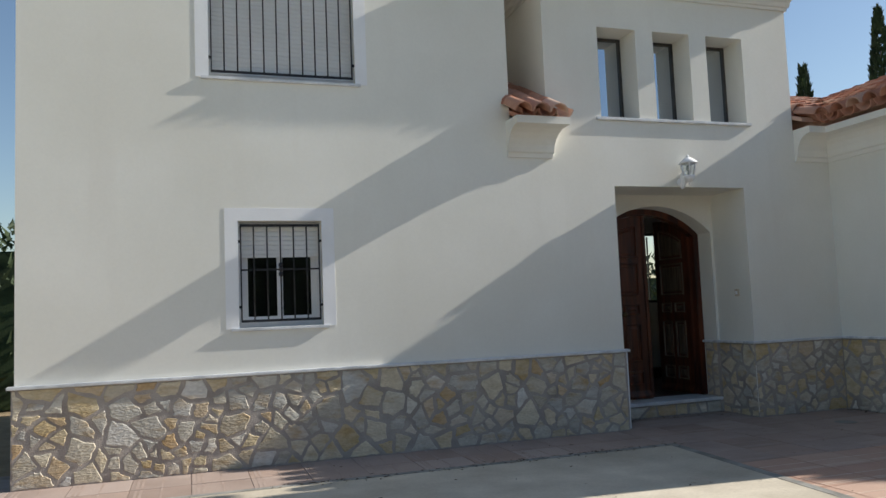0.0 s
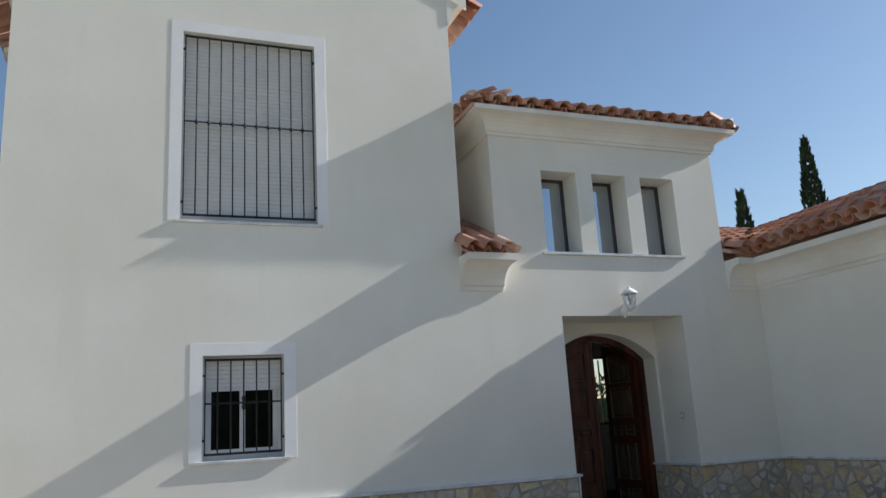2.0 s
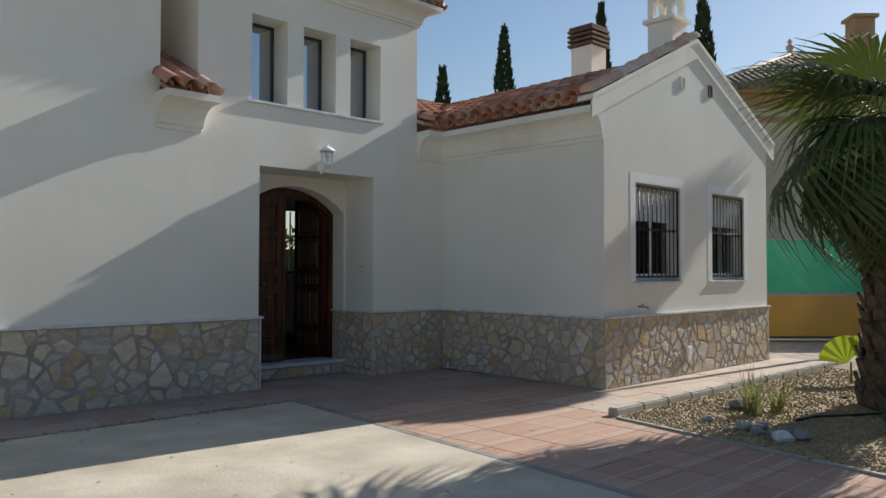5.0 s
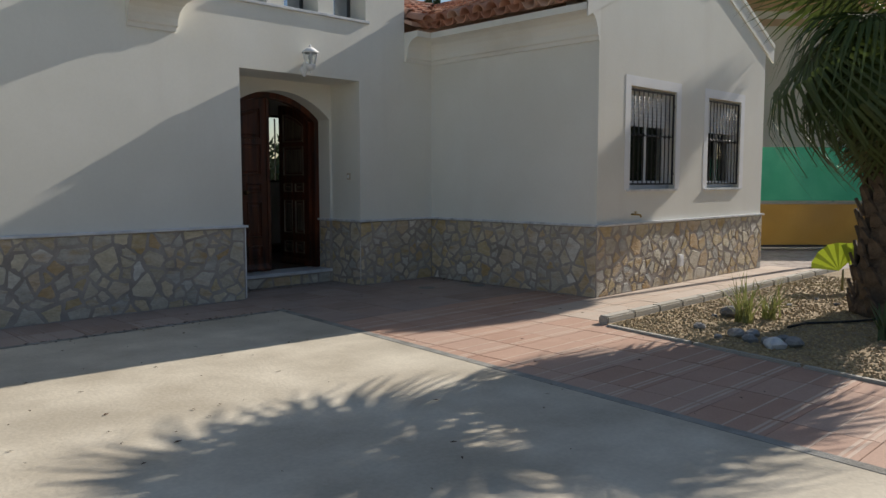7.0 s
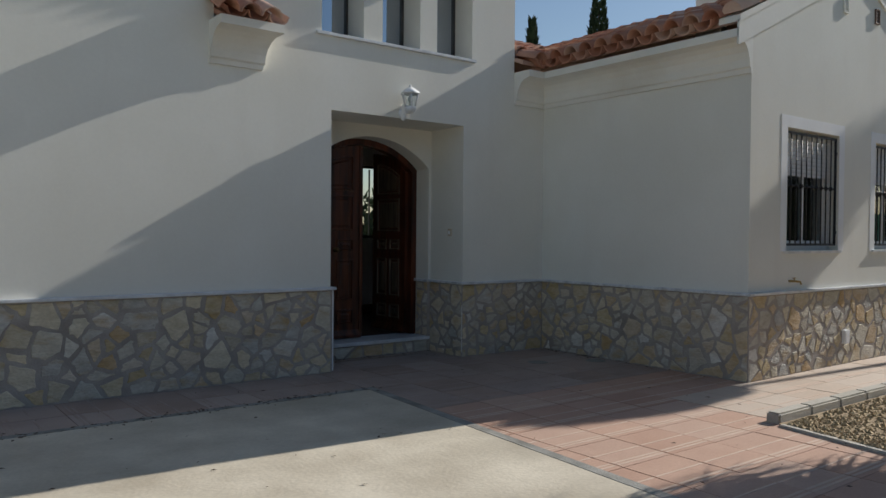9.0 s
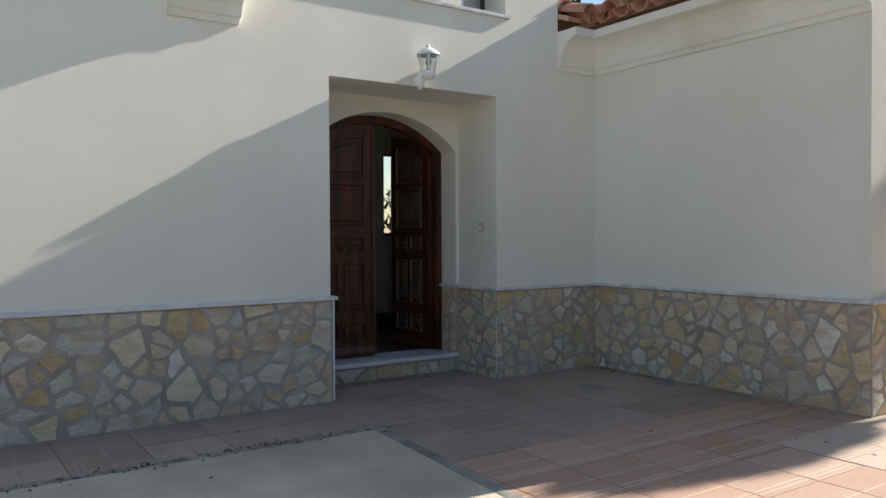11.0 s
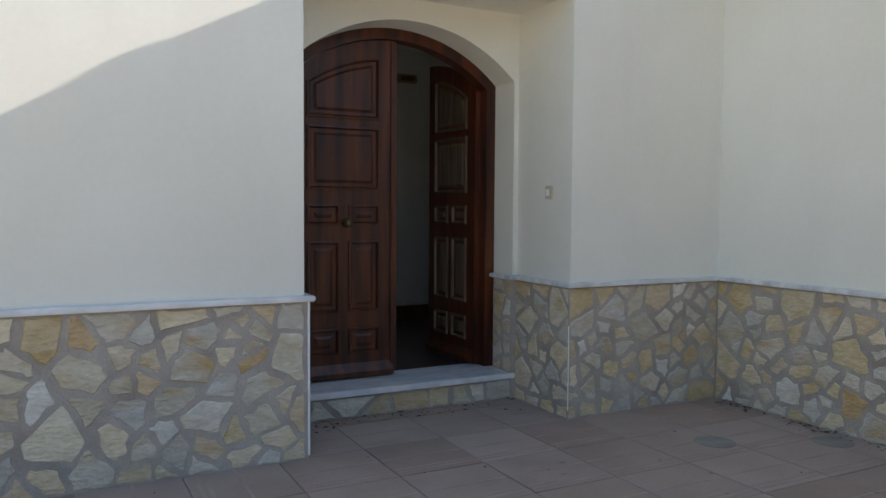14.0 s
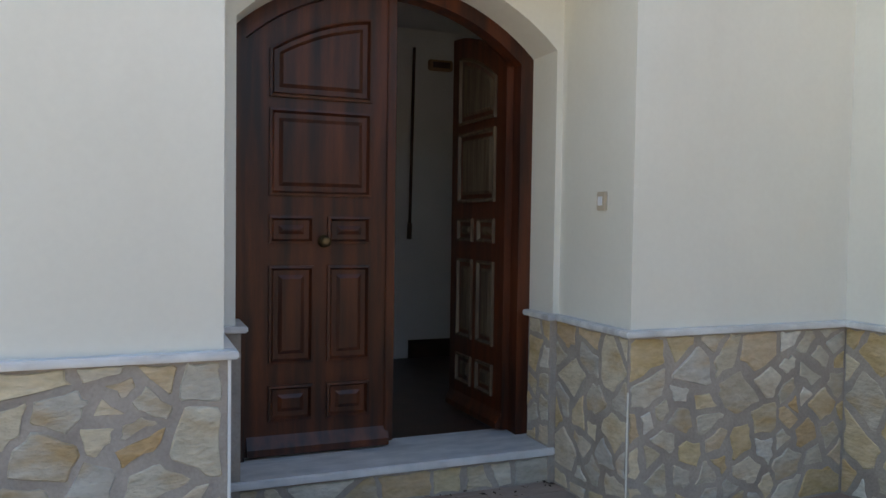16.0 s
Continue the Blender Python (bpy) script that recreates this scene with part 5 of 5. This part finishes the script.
def house(at, rot, w, d, hgt, roof_h, label, windows):
    hs = thing("house", label, "house", at)
    hs.rotation_euler = (0, 0, radians(rot))
    part("wall", boxes((0, w, 0, d, -0.1, hgt)), NEIGH, hs)
    b = bmesh.new()
    sweep(b, [(o * 1.4, z * 1.3) for o, z in COVE], (0, 0, hgt - 0.52), (0, -1, 0), (1, 0, 0), w, 1, 1)
    sweep(b, [(o * 1.4, z * 1.3) for o, z in COVE], (0, 0.002, hgt - 0.52), (-1, 0, 0), (0, 1, 0), d, 1, 0)
    part("cornice", b, NEIGH_BAND, hs, "tan painted cornice")
    part("band", boxes((-0.03, w + 0.03, -0.03, 0, hgt - 0.95, hgt - 0.75), (-0.03, 0, 0, d, hgt - 0.95, hgt - 0.75)), NEIGH_BAND, hs)
    b = bmesh.new()
    o = 0.5
    c = [(-o, -o, hgt), (w + o, -o, hgt), (w + o, d + o, hgt), (-o, d + o, hgt)]
    e0, e1 = (d / 2, d / 2, hgt + roof_h), (max(w - d / 2, d / 2 + 0.5), d / 2, hgt + roof_h)
    for q in ((c[0], c[1], e1, e0), (c[1], c[2], e1), (c[2], c[3], e0, e1), (c[3], c[0], e0)):
        b.faces.new([b.verts.new(p_) for p_ in q])
    b.faces.new([b.verts.new(p_) for p_ in c[::-1]])
    rf = part("roof", b, TILE_GREY, hs, "weathered grey-brown tile roof")
    b = bmesh.new()
    k = 0
    while -o + k * 0.24 < w + o:
        x = -o + k * 0.24
        up = min(d / 2 + o, (x + o), (w + o - x)) * 0.98
        if up > 0.1:
            cyl(b, (x, -o, hgt + 0.02), (x, -o + up, hgt + 0.02 + up * roof_h / (d / 2 + o)), 0.07, n=6)
        y = -o + k * 0.24
        up = min(d / 2 + o, y + o, d + o - y) * 0.98
        if up > 0.1:
            cyl(b, (-o, y, hgt + 0.02), (-o + up, y, hgt + 0.02 + up * roof_h / (d / 2 + o)), 0.07, n=6)
        k += 1
    tagged(part("tiling", b, TILE_GREY, rf), kind="stuff")
    b = bmesh.new()
    cyl(b, c[0], e0, 0.11, n=8)
    cyl(b, e0, e1, 0.11, n=8)
    part("ridge", b, TILE_PALE, rf)
    b = bmesh.new()
    lathe(b, [(0.06, -0.05), (0.05, 0.12), (0.13, 0.25), (0.13, 0.32), (0.05, 0.42), (0.09, 0.5), (0.02, 0.6)], e0, 10)
    part("finial", b, TILE_PALE, rf)
    part("chimney", boxes((d / 2 + 2.2, d / 2 + 2.9, d / 2 - 0.2, d / 2 + 0.5, hgt, hgt + roof_h + 1.3), (d / 2 + 2.1, d / 2 + 3.0, d / 2 - 0.3, d / 2 + 0.6, hgt + roof_h + 1.3, hgt + roof_h + 1.42)), NEIGH_BAND, rf)
    for x, z in windows:
        wd = part("window", boxes((x, x + 1.0, -0.02, 0.02, z, z + 1.3)), PVC, hs)
        part("pane", boxes((x + 0.07, x + 0.47, -0.03, -0.02, z + 0.07, z + 1.23), (x + 0.53, x + 0.93, -0.03, -0.02, z + 0.07, z + 1.23)), DARK, wd)
    return hs


house((22.3, 10.4, 0), -45, 12, 8, 6.9, 2.2, "cream two-storey neighbour house with tan cornice and grey roof", [(3.6, 4.3), (3.6, 1.2), (6.2, 4.3), (6.2, 1.2)])


def cypress(at, hgt, r, seed):
    rr = random.Random(seed)
    tr = thing("cypress", "tall dark green slender cypress tree", "cypress", at, "cypresses")
    b = bmesh.new()
    cyl(b, (0, 0, 0), (0, 0, hgt * 0.9), 0.12, 0.02, n=7)
    part("trunk", b, BARK, tr)
    v, f = [], []
    n_ = int(1500 * (hgt / 9))
    for i in range(n_):
        t = rr.random() ** 0.85
        rad = r * min(1, (1 - t) * 1.9 + 0.03) ** 0.8 * min(1.0, t * 6 + 0.35) * math.sqrt(rr.uniform(0.3, 1.0)) * (1 + 0.18 * math.sin(7 * t + seed))
        a = rr.uniform(0, 6.283)
        c = Vector((rad * math.cos(a), rad * math.sin(a), 0.25 + t * (hgt - 0.35)))
        L = rr.uniform(0.20, 0.42) * (1 - 0.3 * t)
        d_ = Vector((math.cos(a) * 0.35, math.sin(a) * 0.35, 1)).normalized()
        for q in range(3):
            a3 = rr.uniform(0, 6.283)
            sd = Vector((math.cos(a3), math.sin(a3), 0.1)) * L * 0.24
            k = len(v)
            v += [tuple(c - sd), tuple(c + sd), tuple(c + d_ * L + sd * 0.2 + Vector((rr.uniform(-.04, .04), rr.uniform(-.04, .04), 0)))]
            f.append((k, k + 1, k + 2))
    me_ = bpy.data.meshes.new("crown")
    me_.from_pydata(v, [], f)
    me_.materials.append(CYPRESS)
    cr = new("crown", me_)
    cr.parent = tr
    return tr


cypress((21.5, 21.5, 0), 9.6, 0.62, 1)
cypress((24.3, 20.7, 0), 11.7, 0.62, 2)
cypress((25.4, 16.6, 0), 11.9, 0.6, 3)
cypress((22.0, 10.6, 0), 9.75, 0.72, 4)

# unseen slender tree added beyond the yard; its narrow crown casts the gable shadow
rr = random.Random(31)
tall = thing("tree", "unseen slender tree added beyond the yard to cast the gable shadow", "tree", (20.0, 3.75, -0.03))
b = bmesh.new()
for k in range(8):
    cyl(b, (0.05 * math.sin(k), 0, 1.0 * k), (0.05 * math.sin(k + 1), 0, 1.0 * (k + 1)), 0.10 - 0.008 * k, 0.10 - 0.008 * (k + 1), n=8, caps=False)
part("trunk", b, BARK, tall)
tv, tf = [], []
for i in range(2600):
    q = Vector((rr.gauss(0, 1), rr.gauss(0, 1), rr.gauss(0, 1))).normalized() * rr.random() ** 0.4
    c = Vector((q.x * 0.36, q.y * 0.36, 7.42 + q.z * 0.80))
    d_ = Vector((q.x, q.y, 0.6)).normalized() * rr.uniform(0.08, 0.18)
    sd = d_.cross(Vector((rr.uniform(-1, 1), rr.uniform(-1, 1), rr.uniform(-1, 1)))).normalized() * 0.045
    k = len(tv)
    tv += [tuple(c - sd), tuple(c + sd), tuple(c + d_)]
    tf.append((k, k + 1, k + 2))
tm = bpy.data.meshes.new("crown")
tm.from_pydata(tv, [], tf)
tm.materials.append(CYPRESS)
tc = new("crown", tm)
tc.parent = tall

# ---- hedge and wall closing the plot behind and beside the walk ----
structure("wall_street", boxes((-14, 40, -11.2, -11.0, -0.05, 1.9)), NEIGH, "plain rendered street wall closing the plot", "wall")
structure("wall_plot_west", boxes((-8.2, -8.0, -11, 30, -0.05, 1.4)), NEIGH, "plain rendered side wall closing the plot", "wall")


def hedge(name, x0, x1, y0, y1, hgt, seed, label):
    rr = random.Random(seed)
    hd = thing(name, label, "hedge", (0, 0, 0))
    v, f = [], []
    core = boxes((x0 + 0.2, x1 - 0.2, y0 + 0.2, y1 - 0.2, 0, hgt - 0.25))
    part("inner_twigs", core, CYPRESS, hd)
    area = (x1 - x0) * hgt * 2 + (y1 - y0) * hgt * 2 + (x1 - x0) * (y1 - y0)
    for i in range(int(area * 40)):
        c = Vector((rr.uniform(x0, x1), rr.uniform(y0, y1), rr.uniform(0.05, hgt) + rr.uniform(-0.1, 0.15)))
        q = rr.random()
        if q < 0.35:
            c.x = x0 if rr.random() < 0.5 else x1
        elif q < 0.7:
            c.y = y0 if rr.random() < 0.5 else y1
        else:
            c.z = hgt
        c += Vector((rr.uniform(-0.15, 0.15), rr.uniform(-0.15, 0.15), rr.uniform(-0.2, 0.25)))
        d_ = Vector((rr.uniform(-1, 1), rr.uniform(-1, 1), rr.uniform(0.2, 1.4))).normalized() * rr.uniform(0.15, 0.32)
        sd = d_.cross(Vector((rr.uniform(-1, 1), rr.uniform(-1, 1), rr.uniform(-1, 1)))).normalized() * 0.045
        k = len(v)
        v += [tuple(c - sd), tuple(c + sd), tuple(c + d_)]
        f.append((k, k + 1, k + 2))
    me_ = bpy.data.meshes.new("foliage")
    me_.from_pydata(v, [], f)
    me_.materials.append(CYPRESS)
    o = new("foliage", me_)
    o.parent = hd
    return hd


hedge("hedge", -7.5, -1.9, 15.0, 16.2, 3.0, 8, "dark green conifer hedge beyond the block")
hedge("hedge", 12.05, 15.5, 17.4, 18.6, 2.3, 12, "dark green shrub border behind the house")
hedge("hedge", -7.9, -6.9, 2.0, 15.0, 3.2, 9, "dark green conifer hedge along the plot side")
# never in view; runs far out so the gable panes reflect dark foliage
hedge("hedge", -7.0, 42.0, -10.8, -9.8, 4.6, 10, "unseen dark green street hedge, extended to darken window reflections")

# ---- rubble stones of the plinths ----
def stone_cells(w, hh, seed, lo=0.075, hi=0.31):
    """Irregular convex pieces that fill a strip, with a joint between them."""
    rr = random.Random(seed)
    sites = []
    for i in range(int(w * hh * 900)):
        p = (rr.uniform(0, w), rr.uniform(0, hh))
        r = lo + (hi - lo) * rr.random() ** 1.1
        if all((p[0] - q[0]) ** 2 + ((p[1] - q[1]) * 1.32) ** 2 > ((r + q[2]) / 2) ** 2 for q in sites):
            sites.append((*p, r))
    out = []
    for i, a in enumerate(sites):
        m = 0.008
        poly = [(m, m), (w - m, m), (w - m, hh - m), (m, hh - m)]
        gap = rr.uniform(0.004, 0.015)
        for j, c in enumerate(sites):
            if i == j or abs(c[0] - a[0]) > 0.8 or abs(c[1] - a[1]) > 0.8:
                continue
            dx, dy = c[0] - a[0], c[1] - a[1]
            L = math.hypot(dx, dy)
            nx, ny = dx / L, dy / L
            tilt = 0.46 * math.sin(i * j * 1.7 + i + j)
            lim = L * math.cos(tilt) * (0.5 + 0.3 * (a[2] - c[2]) / (a[2] + c[2])) - gap - 0.012 * rr.random() ** 3
            nx, ny = nx * math.cos(tilt) - ny * math.sin(tilt), nx * math.sin(tilt) + ny * math.cos(tilt)
            res = []
            for k in range(len(poly)):
                p, q = poly[k], poly[(k + 1) % len(poly)]
                sp = (p[0] - a[0]) * nx + (p[1] - a[1]) * ny - lim
                sq = (q[0] - a[0]) * nx + (q[1] - a[1]) * ny - lim
                if sp <= 0:
                    res.append(p)
                if sp * sq < 0:
                    t = sp / (sp - sq)
                    res.append((p[0] + t * (q[0] - p[0]), p[1] + t * (q[1] - p[1])))
            poly = res
            if len(poly) < 3:
                break
        if len(poly) >= 3:
            ar = abs(sum(poly[k][0] * poly[(k + 1) % len(poly)][1] - poly[(k + 1) % len(poly)][0] * poly[k][1] for k in range(len(poly)))) / 2
            if ar > 0.0016:
                out.append(poly)
    return out


def clad(parent, origin, u, out, w, hh, seed, lo=0.075, hi=0.31):
    rr = random.Random(seed + 500)
    origin, u, out = Vector(origin), Vector(u), Vector(out)
    up = Vector((0, 0, 1))
    for poly in stone_cells(w, hh, seed, lo, hi):
        ring = []
        for k in range(len(poly)):
            p, q, r = Vector(poly[k - 1]), Vector(poly[k]), Vector(poly[(k + 1) % len(poly)])
            c0 = rr.uniform(0.02, 0.12)
            c1 = rr.uniform(0.02, 0.12)
            ring += [q.lerp(p, c0), q.lerp(r, c1)]
            side = (r - q).length
            if side > 0.05:
                # a broken edge dips in between its corners
                nrm = Vector((-(r - q).y, (r - q).x)) / side
                for f in ((0.35, 0.7) if side > 0.11 else (0.5,)):
                    ring.append(q.lerp(r, f + rr.uniform(-0.1, 0.1)) + nrm * rr.uniform(-0.004, 0.011))
        ring = [x + Vector((rr.uniform(-0.004, 0.004), rr.uniform(-0.004, 0.004))) for x in ring]
        c = sum(ring, Vector((0, 0))) / len(ring)
        base = origin + u * c.x + up * c.y
        b = bmesh.new()
        hgt = rr.uniform(0.003, 0.008)
        tx, tz = rr.uniform(-0.012, 0.012), rr.uniform(-0.012, 0.012)
        lows, tops = [], []
        for x in ring:
            d = x - c
            lows.append(b.verts.new(u * d.x + up * d.y - out * 0.003))
            e = d * (1 - min(0.10, 0.009 / max(d.length, 0.02)))
            tops.append(b.verts.new(u * e.x + up * e.y + out * (hgt + tx * e.x + tz * e.y + rr.uniform(-0.001, 0.001))))
        mid = b.verts.new(out * (hgt + rr.uniform(0.0, 0.003)) + u * rr.uniform(-0.02, 0.02) + up * rr.uniform(-0.02, 0.02))
        n_ = len(ring)
        for k in range(n_):
            b.faces.new((lows[k], lows[(k + 1) % n_], tops[(k + 1) % n_], tops[k]))
            b.faces.new((tops[k], tops[(k + 1) % n_], mid))
        bmesh.ops.recalc_face_normals(b, faces=b.faces[:])
        o = part("stone", b, STONE, parent)
        o.location = base


clad(P_FRONT, (BX0 - ST, FY - ST, 0.0), (1, 0, 0), (0, -1, 0), PX0 - BX0 + ST, PL, 11, 0.085, 0.34)
clad(P_CORNER, (PX1 - ST, FY - ST, 0.0), (1, 0, 0), (0, -1, 0), WX0 - PX1, PL, 12)
clad(P_REVEAL, (PX1 - ST, AY - ST, 0.0), (0, -1, 0), (-1, 0, 0), AY - FY, PL, 13)
clad(P_JAMB, (ACX + AHW - ST, AY + 0.22, 0.19), (0, -1, 0), (-1, 0, 0), 0.24, PL - 0.19, 14)
clad(P_WING, (WX0 - ST, FY - ST, 0.0), (0, -1, 0), (-1, 0, 0), FY - WY, PL, 15)
clad(P_GABLE, (WX0 - ST, WY - ST, 0.0), (1, 0, 0), (0, -1, 0), WX1 - WX0 + 2 * ST, PL, 16, 0.085, 0.34)
clad(P_RISER, (PX0 + ST, AY + 0.02 - ST, 0.0), (1, 0, 0), (0, -1, 0), PX1 - PX0 - 2 * ST, 0.145, 17, 0.12, 0.26)

structure("trim_stone_edge", boxes((PX0 + 0.013, PX0 + 0.024, FY - ST - 0.008, FY + 0.05, 0.02, PL - 0.001), bevel=0.003), WHITE, "white jointing strip up the stone plinth corner", "trim")
structure("trim_stone_edge_porch", boxes((PX1 - ST - 0.008, PX1 - ST - 0.001, FY - ST - 0.009, FY - ST - 0.001, 0.06, 0.62), bevel=0.002), CORNICE, "white jointing strip up the porch plinth corner", "trim")

# ---- paving tiles ----
def paving(name, label, cells, size, material, rot=0.0, pivot=(0, 0), h0=0.0, along="x"):
    pv = tagged(new(name), label, "pavement", kind="structure")
    me_ = bpy.data.meshes.new("paver")
    g = 0.0018
    b = boxes((g, size - g, g, size - g, -0.012, 0.0), bevel=0.0022)
    # a pair of smooth pale ribs near one edge and a fainter one across the middle
    base = set(b.faces)
    for o, w_ in ((0.055, 0.011), (0.095, 0.011), (0.52 * size, 0.008)):
        if along == "x":
            box(b, 0.012, size - 0.012, o - w_, o + w_, 0.0, 0.0011)
        else:
            box(b, o - w_, o + w_, 0.012, size - 0.012, 0.0, 0.0011)
    for f in b.faces:
        f.material_index = 0 if f in base else 1
    b.to_mesh(me_)
    b.free()
    me_.materials.append(material)
    me_.materials.append(PAVER_RIB if material is not PAVER_GREY else PAVER_WORN)
    for x, y in cells:
        o = new("paver", me_)
        o.parent = pv
        o.matrix_local = Matrix.Translation((*pivot, 0)) @ pose(0, 0, 0, 0, 0, rot) @ pose(x, y, h0 + rng.uniform(-0.0012, 0.0012), rng.uniform(-0.12, 0.12), rng.uniform(-0.12, 0.12), 0)
    return pv


S = 0.5
paving("pavement_front", "dusty reddish tile strip along the front wall", [(-2.9 + S * i, 6.745 + S * j) for i in range(16) for j in range(2)], S, PAVER_GREY, along="y")
front_cells, near_cells = [], []
for i in range(-3, 8):
    for j in range(-13, 4):
        x, y = 5.1 + S * i, 6.745 + S * j
        if y > 8.3 or x < edge_x(y + S) - 0.48 or x > 8.36 and y > 4.8:
            continue
        if y > 7.3 and x + S > 7.05 + 0.5:
            continue
        if y < 3.3 and x > bed_x(y) - 0.02:
            continue
        (front_cells if y > 5.7 else near_cells).append((x, y))
paving("pavement_porch", "dusty greyish-red paving tiles before the porch", front_cells, S, PAVER_GREY)
paving("pavement_red", "salmon red ribbed paving tiles beside the drive", near_cells, S, PAVER)
paving("pavement_path", "pale beige paving tiles along the gable", [(7.1 + 0.49 * i, 3.87 + 0.49 * j) for i in range(13) for j in range(2)], 0.49, PAVER_PALE, h0=0.003)

# ---- litter ----
b = bmesh.new()
rr = random.Random(21)
spots = []
for i in range(620):
    q = rr.random()
    if q < 0.40:
        x, y = rr.uniform(1.2, 5.2), 6.74 + abs(rr.gauss(0, 0.05)) * rr.choice((-1, 1))
    elif q < 0.55:
        x, y = rr.uniform(5.3, 7.0), AY - abs(rr.gauss(0.08, 0.10))
    elif q < 0.75:
        x, y = WX0 - 0.03 - abs(rr.gauss(0.03, 0.07)), rr.choice((rr.uniform(5.2, 7.6), rr.gauss(6.9, 0.12), rr.gauss(7.45, 0.1)))
    else:
        x, y = rr.uniform(0, 8), rr.uniform(1.5, 7.6)
    L, a = rr.uniform(0.006, 0.028), rr.uniform(0, 6.28)
    d = Vector((math.cos(a), math.sin(a), 0))
    e = Vector((-math.sin(a), math.cos(a), 0)) * 0.35
    c = Vector((x, y, 0.010))
    vs = [b.verts.new(c - d * L), b.verts.new(c + e * L + Vector((0, 0, 0.004))), b.verts.new(c + d * L), b.verts.new(c - e * L)]
    b.faces.new(vs)
tagged(link("leaf_litter", b, RUBBISH), "scattered dead leaves and grit on the paving", "litter", kind="stuff")
for x, y in ((7.52, 6.95), (8.16, 6.64)):
    dr = thing("floor_drain", "small round dark drain ring in the paving", "drain", (x, y, 0.001))
    b = bmesh.new()
    lathe(b, [(0.114, 0.0), (0.118, 0.002), (0.114, 0.003), (0.106, 0.002)], n=20)
    part("ring", b, STRIP, dr)
